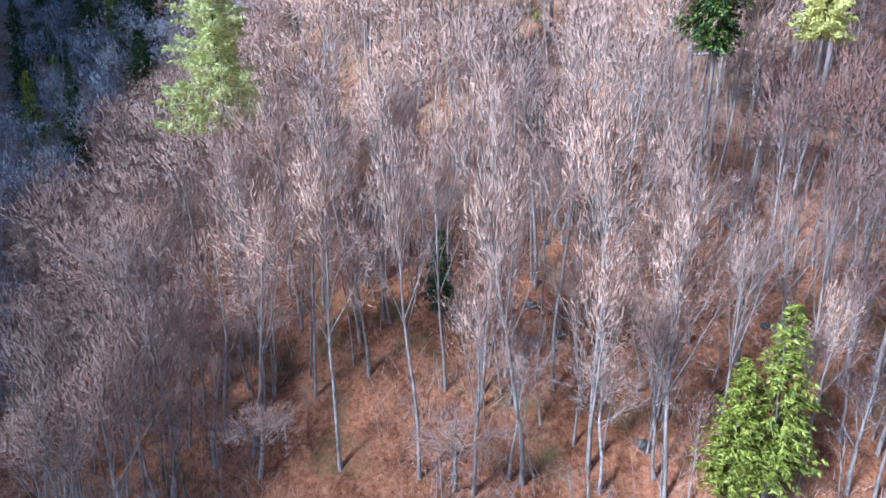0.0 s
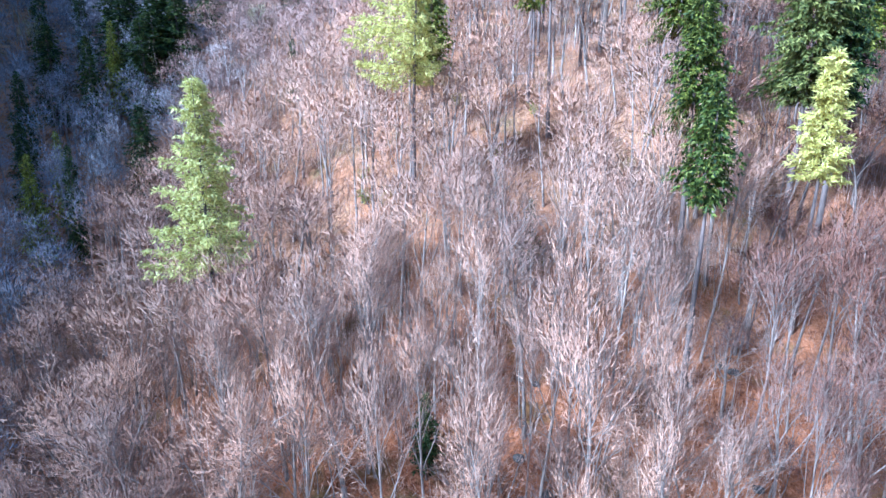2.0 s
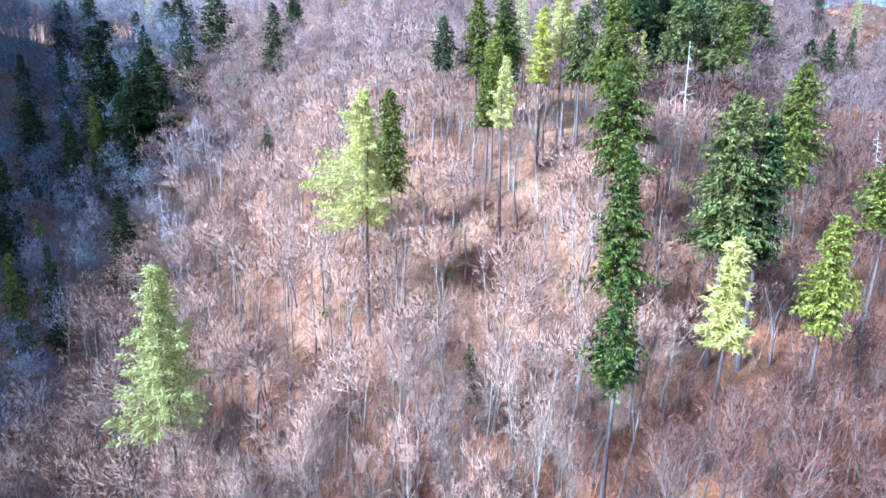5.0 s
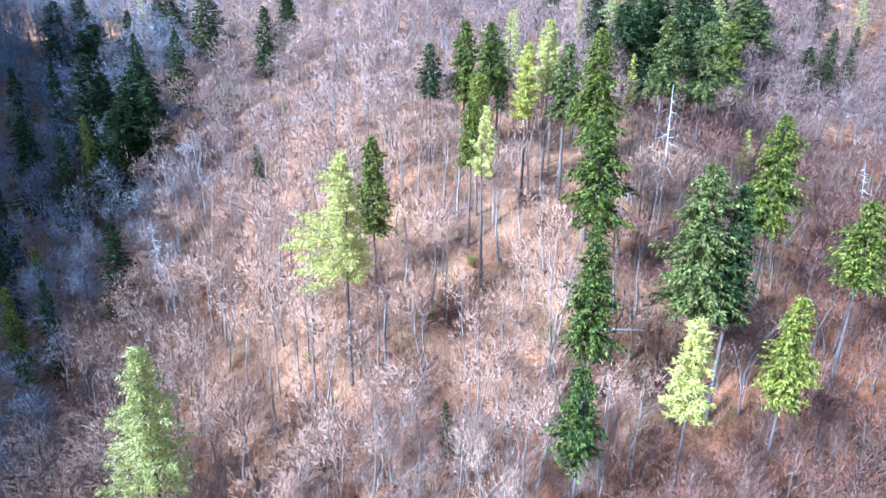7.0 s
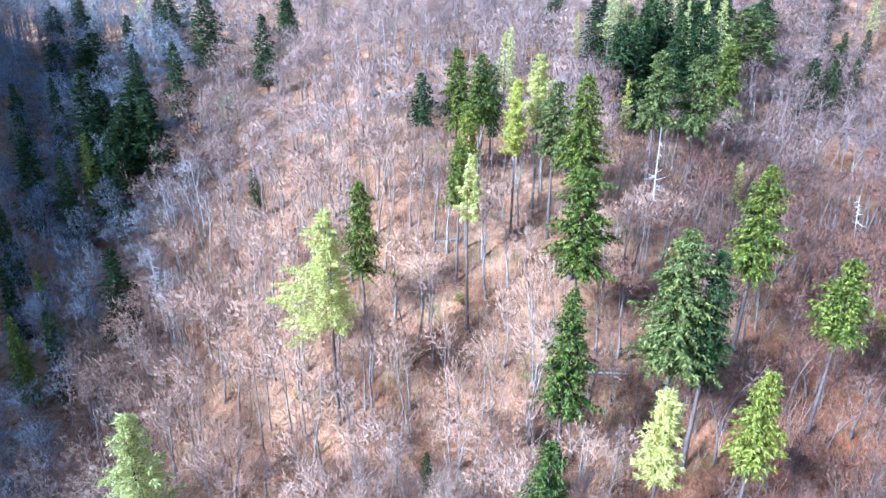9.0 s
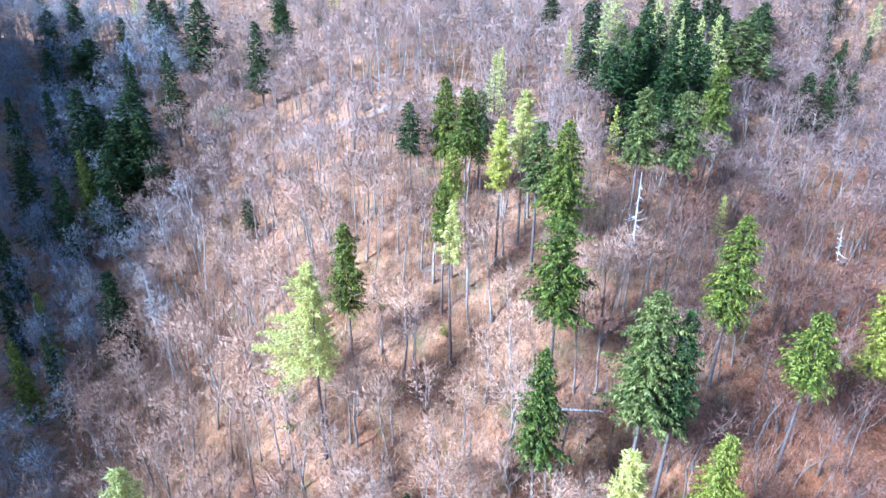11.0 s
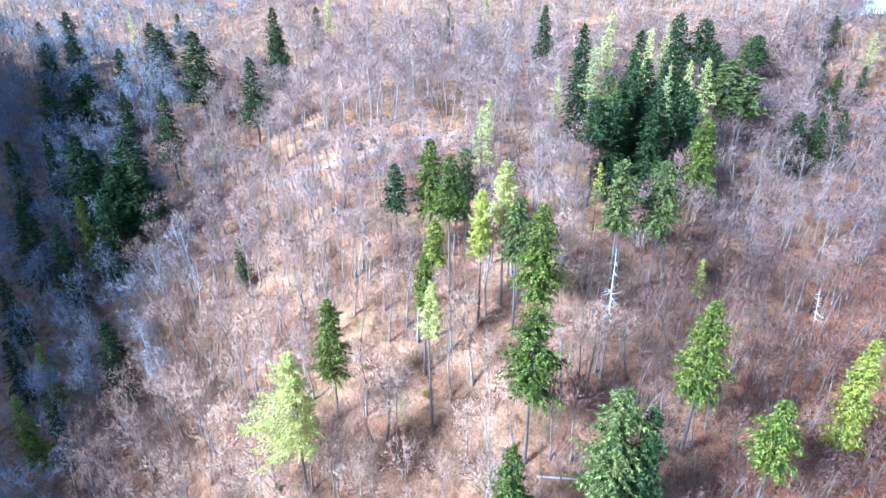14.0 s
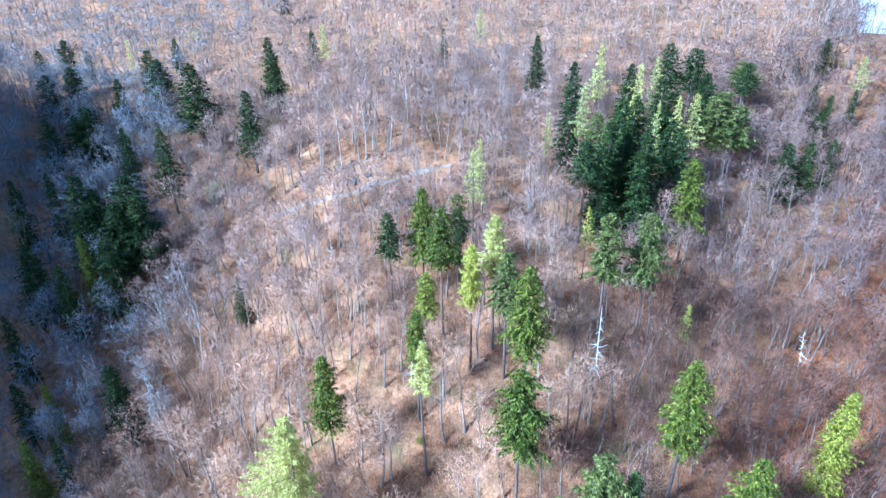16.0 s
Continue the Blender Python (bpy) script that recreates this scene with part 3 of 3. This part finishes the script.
for k, (mat, label, x, y, h, r, bare, taper, dense, lean_to, lop) in enumerate([
        (MINT_LARCH, "tall pale mint-green larch with a full cone-shaped crown", -22.6, 57.7, 37.3, 6.1, 0.5, 0.8, 2.0, None, 0.15),
        (LARCH, "pale green larch with longer limbs on its open side", -3.1, 77.9, 35.6, 6.6, 0.5, 0.85, 2.0, 190, 0.45),
        (LARCH, "pale lemon-yellow larch crown on a tall bare trunk", 39.7, 61.0, 29.8, 2.9, 0.58, 0.5, 2.4, None, 0.1),
        (LARCH, "pale yellow larch in front of a small spruce stand", 29.3, 111.2, 30.5, 3.7, 0.6, 0.6, 2.0, None, 0.15),
        (YELLOW_LARCH, "slim bright yellow larch next to a paler one", 24.9, 107.0, 29.0, 2.6, 0.56, 0.5, 2.0, None, 0.1),
        (LARCH, "slim pale larch beside a green spruce", 16.9, 90.7, 30.9, 2.5, 0.66, 0.6, 1.8, None, 0.15)]):
    tree = larch_model("larch_tree", 740 + k, h, r, bare, mat, label, dense, lean_to, lop, taper)
    tree.matrix_basis = pose(x, y, float(ground(x, y)))
    CONIFERS.append((x, y))

for kind in KINDS:
    for model in KINDS[kind]:
        if model.name not in PLACED:
            for ob in (*model.children, model):
                bpy.data.objects.remove(ob)


# ---- the beech wood ----
rng = np.random.default_rng(11)
# the tall beeches at the foot of the slope: x, y, height, width
FRONT = [(-1.9, 37.9, 30, 0.8), (3.0, 42.5, 27, 0.75), (-7.8, 47.6, 26, 0.9), (0.3, 43.5, 25, 0.7), (-8.4, 39.0, 28, 1.0),
         (11.8, 38.5, 32, 1.1), (6.4, 37.8, 28, 0.9), (30.2, 50.0, 25, 0.9), (-16.6, 41.2, 26, 1.0), (-5.7, 49.3, 25, 0.8),
         (9.8, 43.7, 29, 0.9), (-21.0, 53.9, 25, 1.0), (34.7, 42.7, 23, 1.0), (14.5, 47.0, 28, 0.9), (17.5, 52.0, 27, 1.0),
         (38.5, 49.0, 24, 1.0), (-28.0, 47.0, 24, 1.1), (20.0, 43.5, 26, 0.8), (-14.0, 50.5, 25, 1.0), (4.5, 51.0, 25, 0.9)]
front = [(x, y, h / 24, w) for x, y, h, w in FRONT]
for x, y in scatter(rng, 36.5, 53, 4.2):
    if -26 < x < 42 and free(x, y) and all((x - q[0]) ** 2 + (y - q[1]) ** 2 > 7 for q in front):
        front.append((x, y, rng.uniform(0.7, 1.15), rng.uniform(0.5, 0.8)))
rest = [p for p in scatter(rng, 51, 124, 5.4) if free(*p) and all((p[0] - q[0]) ** 2 + (p[1] - q[1]) ** 2 > 12 for q in front)]
rest += [p for p in scatter(rng, 36, 51, 4.4) if abs(p[0] - 8) > 26 and free(*p)]
rest.sort(key=lambda p: p[1] + 0.35 * abs(p[0] - 14))
small = [p for p in scatter(rng, 37, 72, 4.6) if free(*p)]
spots = front + [(x, y, rng.uniform(0.3, 0.75), rng.uniform(0.5, 0.95)) for x, y in small] + [(x, y, rng.uniform(0.85, 1.1) - 0.17 * float(smooth(58, 90, y)), rng.uniform(0.75, 1.12)) for x, y in rest]
models = []
# the last three models are ravine trees with shade-greyed twigs
for k in range(17):
    root = new("beech_tree" if k < 14 else "ash_tree")
    wood, twigs = beech_arrays(100 + k, 24.0, 2)
    young = 10 <= k < 14
    part("trunk", wood, YOUNG_BARK if young else BARK, root, "brown-grey thin trunk and limbs" if young else "pale grey smooth trunk and limbs", True)
    part("crown", twigs, THICKET if young else TWIG if k < 10 else SHADE_TWIG, root,
         "reddish-brown bare twigs" if young else "pinkish grey bare twigs" if k < 10 else "bare twigs in a grey that stands for shade")
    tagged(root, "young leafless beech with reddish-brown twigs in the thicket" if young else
           "leafless beech with pale grey trunk in leaf litter" if k < 10 else "leafless tree at the edge of the ravine, twigs greyed for shade",
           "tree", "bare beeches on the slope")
    models.append(root)


def thicket(p):
    return p[0] > 27 + 0.35 * (p[1] - 45) + 4 * math.sin(p[1] * 0.21) if p[1] < 90 else p[0] > 46 + 0.12 * (p[1] - 90) + 5 * math.sin(p[1] * 0.21)


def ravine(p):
    """Whether a place lies in the ravine, where twig colours are greyed for shade."""
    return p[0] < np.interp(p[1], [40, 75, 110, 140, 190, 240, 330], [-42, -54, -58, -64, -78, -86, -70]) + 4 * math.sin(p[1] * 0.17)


for k, (x, y, h, w) in enumerate(spots[:300]):
    m = pose(x, y, float(ground(x, y)), rng.uniform(-3, 3), rng.uniform(-3, 3), rng.uniform(0, 360)) @ Matrix.Diagonal((w, w, h, 1))
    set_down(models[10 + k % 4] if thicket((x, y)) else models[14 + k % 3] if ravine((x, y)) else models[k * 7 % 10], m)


def wood_of(name, places, fine, seeds, heights, label, twig_mat=TWIG, widths=(0.85, 1.3), share=1.0):
    """One mesh of trunks and one of twigs for a stretch of wood too dense to count."""
    kinds = []
    for seed in seeds:
        wood, twigs = beech_arrays(seed, 24.0, fine)
        v, t = twigs.arrays()
        kept = int(len(t) * share)
        kinds.append(((*wood.arrays(), None), (v[:3 * kept], t[:kept], twigs.normals()[:3 * kept])))
    root = new(name)
    for which, mat, title in ((0, YOUNG_BARK if twig_mat in (THICKET, UPPER_THICKET) else BARK, "trunks"), (1, twig_mat, "twigs")):
        vs, ts, own, bends, n = [], [], [], [], 0
        turn = np.random.default_rng(5)
        for x, y in places:
            v, t, bend = kinds[turn.integers(len(kinds))][which]
            a, h, w = turn.uniform(0, 6.283), turn.uniform(*heights), turn.uniform(*widths)
            c, s = math.cos(a) * w, math.sin(a) * w
            p = np.stack([v[:, 0] * c - v[:, 1] * s + x, v[:, 0] * s + v[:, 1] * c + y, v[:, 2] * h + ground(x, y)], 1)
            vs.append(p), ts.append(t + n), own.append(np.full(len(v), turn.uniform(0, 1)))
            n += len(v)
            if which:
                bends.append(np.stack([bend[:, 0] * c - bend[:, 1] * s, bend[:, 0] * s + bend[:, 1] * c, bend[:, 2] * w], 1) / w)
        ob = new(title, mesh_of(title, np.concatenate(vs), np.concatenate(ts), mat, True, np.concatenate(bends) if which else None))
        ob.data.attributes.new("tree", "FLOAT", "POINT").data.foreach_set("value", np.concatenate(own).astype(np.float32))
        ob.parent = root
        tagged(ob, kind="stuff")
    return tagged(root, label, "trees", "", "stuff")


def beside_track(p):
    return -7 < p[1] - 163 < 5 and -40 < p[0] < 20


def plain(places):
    return [p for p in places if not thicket(p) and not ravine(p)]


far_spots = [p[:2] for p in spots[300:]]
middle = [p for p in scatter(rng, 124, 228, 6.2) if free(*p) and not beside_track(p)]
low = [p for p in scatter(rng, 132, 228, 6.8) if free(*p) and not beside_track(p)] + [p for p in scatter(rng, 175, 240, 4.8) if free(*p) and p[0] > 105]
distant = [p for p in scatter(rng, 228, 330, 7.0) + scatter(rng, 330, 420, 8.0) + scatter(rng, 420, 600, 9.5) if free(*p)]
near_low = [p for p in scatter(rng, 58, 132, 5.8) if thicket(p) and free(*p)]
wood_of("beech_wood", plain(far_spots), 1, range(200, 208), (0.68, 0.95), "dense leafless beech wood on the steep slope")
wood_of("ash_wood", [p for p in far_spots + middle if ravine(p)], 1, range(230, 236), (0.66, 1.0), "leafless trees down in the ravine, twigs greyed for shade", SHADE_TWIG)
wood_of("beech_thicket", [p for p in far_spots if thicket(p)], 1, range(210, 217), (0.55, 0.82), "reddish-brown thicket of young bare beeches", THICKET)
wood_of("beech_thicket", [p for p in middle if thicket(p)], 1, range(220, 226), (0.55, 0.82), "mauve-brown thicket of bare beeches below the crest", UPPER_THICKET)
wood_of("beech_wood", plain(middle), 1, range(300, 307), (0.62, 0.95), "hazy leafless beech wood higher on the hill", UPPER_TWIG)
wood_of("beech_wood", plain(low), 0, range(320, 325), (0.42, 0.66), "lower bare trees filling the upper wood", UPPER_TWIG)
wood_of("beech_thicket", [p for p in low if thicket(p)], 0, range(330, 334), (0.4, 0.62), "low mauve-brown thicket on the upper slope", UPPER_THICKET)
wood_of("beech_thicket", near_low, 1, range(340, 345), (0.35, 0.6), "young bare beeches crowding the reddish slope", THICKET, (0.5, 0.9), 0.55)
wood_of("beech_wood", [p for p in distant if not ravine(p)], 0, range(400, 406), (0.65, 1.0), "distant bare wood along the hilltop", UPPER_TWIG, share=0.6)
# far left wood: twig colour dimmed for shade and distance haze
wood_of("alder_wood", [p for p in distant + low if ravine(p)], 0, range(410, 415), (0.6, 0.95), "distant bare trees across the ravine, twigs dimmed for shade and haze", DIM_TWIG, share=0.6)

saplings = [p for p in scatter(rng, 36, 66, 2.9) if abs(p[0] - 4) < 38 and free(*p, 1.5)]
wood_of("beech_saplings", saplings, 1, range(600, 605), (0.16, 0.5), "thin bare beech saplings under the tall trees", BRUSH, (0.3, 0.6), 0.3)

# ---- brush on the forest floor ----
brush = Soup()
n = 190000
bx, by = rng.uniform(-90, 110, n), 34 + 140 * rng.uniform(0, 1, n) ** 1.3
clump = np.sin(bx * 0.31 + 2 * np.sin(by * 0.13)) * np.sin(by * 0.27) + rng.normal(size=n) * 0.4
keep = (clump > 0.1) & (np.abs(bx - 20) < 0.85 * by + 12)
bx, by = bx[keep], by[keep]
d = rng.normal(size=(len(bx), 3)) * 0.55
d[:, 2] = np.abs(d[:, 2]) + 0.7
d /= np.linalg.norm(d, axis=1)[:, None]
brush.slivers(np.stack([bx, by, ground(bx, by) - 0.05], 1), d, rng.uniform(0.5, 3.6, len(bx)) ** 1.0, 0.05, rng)
n = 26000
sx, sy = rng.uniform(-60, 95, n), rng.uniform(52, 130, n)
keep = (np.sin(sx * 0.21 + 1.7 * np.sin(sy * 0.11)) * np.sin(sy * 0.19) + rng.normal(size=n) * 0.5 > -0.1) & (np.abs(sx - 15) < 0.8 * sy + 5)
sx, sy = sx[keep], sy[keep]
d = rng.normal(size=(len(sx), 3)) * 0.16
d[:, 2] = 1.0
d /= np.linalg.norm(d, axis=1)[:, None]
brush.slivers(np.stack([sx, sy, ground(sx, sy) - 0.05], 1), d, rng.uniform(2.0, 6.5, len(sx)), 0.07, rng)
undergrowth = new("undergrowth", mesh_of("undergrowth", *brush.arrays(), BRUSH))
tagged(undergrowth, "bare saplings and dry brush over the leaf litter", "brush", kind="stuff")


# ---- dead trees, white-stemmed trees, logs, track ----
def snag(x, y, height, lean=0.0, label="bleached dead standing tree with broken side branches", crown=1.0, seed=1, low=0.5):
    r = np.random.default_rng(seed)
    root = new("dead_tree")
    stem = Soup()
    line = grow(r, (0, 0, -0.8), (lean, 0, 1), height + 0.8, 7, 0.05, 0.02)
    stem.tube(line[:5], np.linspace(height * 0.0085, 0.03, 8)[:5], 6)
    spire = Soup()
    spire.tube(line[4:], np.linspace(height * 0.0085, 0.03, 8)[4:], 6)
    for k in range(int(28 * crown)):
        f = r.uniform(low, 0.97) if k % 6 else r.uniform(low - 0.15, 0.9)
        at = np.array([np.interp(f, np.linspace(0, 1, 8), line[:, c]) for c in range(3)])
        a = r.uniform(0, 6.283)
        length = min(2.8, 0.5 + height * (1.02 - f) * r.uniform(0.16, 0.34))
        arm = Soup()
        arm.tube(grow(r, at, (math.cos(a), math.sin(a), r.uniform(-0.9, 0.1)), length * r.uniform(0.4, 1.1), 4, 0.12, 0.2), (0.1, 0.08, 0.055, 0.035, 0.015), 3)
        part("branch", arm, DEAD_WOOD, root)
    part("trunk", stem, BARK, root, "grey weathered lower trunk", True)
    part("bleached_top", spire, DEAD_WOOD, root, "barkless white upper trunk", True)
    root.matrix_basis = pose(x, y, float(ground(x, y)))
    return tagged(root, label, "dead tree")


snag(47.6, 97.0, 70.8 - float(ground(47.6, 97.0)), 0.02)
snag(94.0, 112.5, 15, -0.05, "pale dead tree with many fine branches at its top", 0.9, 2, 0.55)
snag(-49.5, 112.3, 25, -0.03, "pale grey dead tree at the ravine's edge", 3.0, 3, 0.4)
snag(-7.8, 128.6, 19, 0.0, "tall bare dead pole standing among beeches", 0.3, 4)

for k, (x, y, h) in enumerate([(-7.9, 174.6, 22), (-15.0, 173.8, 21), (-6.9, 181.6, 22), (3.9, 189.4, 20), (-23.5, 179.8, 19), (8.0, 190.0, 19), (-1.0, 178.0, 18),
                               (-52.5, 127.0, 24), (-56.0, 133.0, 25), (-48.0, 131.0, 23), (-50.5, 138.0, 24), (-44.5, 126.0, 22), (-46.8, 110.5, 23), (-44.5, 105.5, 22), (-50.5, 117.0, 23),
                               (-41.3, 309.9, 26), (-38.0, 346.0, 27), (-27.3, 362.0, 27), (-21.0, 356.0, 26), (-35.9, 320.4, 26)]):
    birch = new("birch_tree")
    wood, twigs = beech_arrays(500 + k % 3, 24.0, 1)
    part("trunk", wood, DEAD_WOOD, birch, "white birch trunk", True)
    part("crown", twigs, BIRCH_TWIG if -60 < x < -44 else TWIG, birch, "fine pale grey twigs" if -60 < x < -44 else "")
    birch.matrix_basis = pose(x, y, float(ground(x, y)), 0, 0, 50 * k) @ Matrix.Diagonal((1, 1, h / 24, 1))
    tagged(birch, "bare tree with a white trunk in the leafless wood", "tree", "white-stemmed trees")


for k, (x, y, h, w) in enumerate([(-95.7, 262.0, 20, 1.1), (-43.9, 189.7, 19, 1.1), (-53.4, 163.4, 20, 1.0), (-107.0, 152.6, 21, 1.1)]):
    tree = new("budding_tree")
    wood, twigs = beech_arrays(520 + k, 24.0, 1)
    part("trunk", wood, BARK, tree, "grey trunk", True)
    part("crown", twigs, BUD_TWIG, tree, "twigs with pale olive buds")
    tree.matrix_basis = pose(x, y, float(ground(x, y)), 0, 0, 70 * k) @ Matrix.Diagonal((w, w, h / 24, 1))
    tagged(tree, "tree with pale olive opening buds among leafless ones", "tree", "budding trees")


def shrub(x, y, height, seed):
    """A low young shrub in new leaf: thin stems and small leaves."""
    r = np.random.default_rng(seed)
    root = new("green_shrub")
    stems, leaves = Soup(), Soup()
    for k in range(7):
        a = k * 0.9 + r.uniform(-0.3, 0.3)
        line = grow(r, (0, 0, -0.2), (0.5 * math.cos(a), 0.5 * math.sin(a), 1), height * r.uniform(0.7, 1.1), 4, 0.1, 0.15)
        stems.tube(line, np.linspace(0.03, 0.008, 5), 3)
        n = 60
        q = r.uniform(0.3, 1, n)
        at = np.stack([np.interp(q, np.linspace(0, 1, 5), line[:, c]) for c in range(3)], 1) + r.normal(size=(n, 3)) * 0.22
        d = r.normal(size=(n, 3))
        leaves.slivers(at, d / np.linalg.norm(d, axis=1)[:, None], r.uniform(0.15, 0.32, n), 0.14, r)
    part("stems", stems, BARK, root, "thin brown stems")
    part("leaves", leaves, LIGHT_SPRUCE, root, "small yellow-green leaves")
    root.matrix_basis = pose(x, y, float(ground(x, y)))
    return tagged(root, "low yellow-green shrub on the leaf litter", "shrub", "green shrubs")


for k, (x, y, h) in enumerate([(-11.2, 87.3, 3.2), (-10.7, 82.7, 2.6), (15.5, 95.5, 3.0), (3.0, 101.0, 2.2), (8.5, 86.0, 2.4)]):
    shrub(x, y, h, 800 + k)


def strip(name, line, width, mat, label, lift):
    """A worn track that follows the ground."""
    line = np.array(line, float)
    q = np.linspace(0, len(line) - 1, 60)
    px, py = np.interp(q, range(len(line)), line[:, 0]), np.interp(q, range(len(line)), line[:, 1])
    soup, rows = Soup(), []
    w = width * (1 + 0.35 * np.sin(q * 4.1) + 0.2 * np.sin(q * 9.7))
    for f, drop in ((-0.62, -0.5), (-0.5, lift), (-0.2, lift + 0.05), (0.2, lift + 0.05), (0.5, lift), (0.62, -0.5)):
        y = py + w * f
        rows.append(np.stack([px, y, ground(px, y) + drop], 1))
    v = np.concatenate(rows)
    t = []
    for r in range(len(rows) - 1):
        for k in range(59):
            a = r * 60 + k
            t += [(a, a + 1, a + 61), (a, a + 61, a + 60)]
    soup.add(v, t)
    return tagged(new(name, mesh_of(name, *soup.arrays(), mat, True)), label, "path", kind="structure")


strip("path", [(-36, 164.6), (-25, 165), (-17.6, 163.2), (-10.3, 160.4), (2.4, 161.8), (8.2, 166.0), (18.4, 169)], 1.5, SOIL,
      "pale bare earth track across the upper slope", 0.15)


def boulder(x, y, size, seed, label="dark mossy stone in the leaf litter"):
    r = np.random.default_rng(seed)
    bm = bmesh.new()
    bmesh.ops.create_icosphere(bm, subdivisions=2, radius=size)
    for v in bm.verts:
        v.co *= 1 + 0.35 * noise.noise(v.co * (1.6 / size) + Vector((seed, 0, 0)))
        v.co.z *= 0.65
    me = bpy.data.meshes.new("boulder")
    bm.to_mesh(me)
    bm.free()
    me.materials.append(STONE)
    ob = new("boulder", me)
    ob.matrix_basis = pose(x, y, float(ground(x, y)) + size * 0.2, 0, 0, r.uniform(0, 360))
    return tagged(ob, label, "stone", "stones on the slope")


for k in range(14):
    x, y = rng.uniform(-14, 34), rng.uniform(37, 62)
    boulder(x, y, rng.uniform(0.25, 0.6), k)
boulder(-9.5, 164.5, 1.6, 40, "pale rock outcrop beside the track")
boulder(-5.5, 165.2, 1.1, 41, "pale rock outcrop beside the track")


def log(x, y, length, turn_by, seed, mat):
    r = np.random.default_rng(seed)
    a = radians(turn_by)
    q = np.linspace(-0.5, 0.5, 7)
    px, py = x + q * length * math.cos(a), y + q * length * math.sin(a)
    radius = length * 0.016 + 0.07
    pz = np.interp(q, [-0.5, 0, 0.5], [float(ground(px[0], py[0])), float(ground(x, y)), float(ground(px[-1], py[-1]))])
    pz = np.maximum(pz, ground(px, py)) + radius * 0.7
    soup = Soup()
    soup.tube(np.stack([px, py, pz], 1), radius * np.linspace(1.1, 0.6, 7), 7)
    ob = new("fallen_log", mesh_of("fallen_log", *soup.arrays(), mat, True))
    return tagged(ob, "fallen bare trunk lying across the leaf litter", "log", "fallen trunks")


log(38.9, 83.0, 7.0, -3, 1, DEAD_WOOD)
for k in range(4):
    log(rng.uniform(-22, 60), rng.uniform(98, 125), rng.uniform(4, 7), rng.uniform(-30, 30), 10 + k, BARK)

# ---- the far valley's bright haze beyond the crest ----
# a glowing sheet stands in for the bright sky low behind the crest
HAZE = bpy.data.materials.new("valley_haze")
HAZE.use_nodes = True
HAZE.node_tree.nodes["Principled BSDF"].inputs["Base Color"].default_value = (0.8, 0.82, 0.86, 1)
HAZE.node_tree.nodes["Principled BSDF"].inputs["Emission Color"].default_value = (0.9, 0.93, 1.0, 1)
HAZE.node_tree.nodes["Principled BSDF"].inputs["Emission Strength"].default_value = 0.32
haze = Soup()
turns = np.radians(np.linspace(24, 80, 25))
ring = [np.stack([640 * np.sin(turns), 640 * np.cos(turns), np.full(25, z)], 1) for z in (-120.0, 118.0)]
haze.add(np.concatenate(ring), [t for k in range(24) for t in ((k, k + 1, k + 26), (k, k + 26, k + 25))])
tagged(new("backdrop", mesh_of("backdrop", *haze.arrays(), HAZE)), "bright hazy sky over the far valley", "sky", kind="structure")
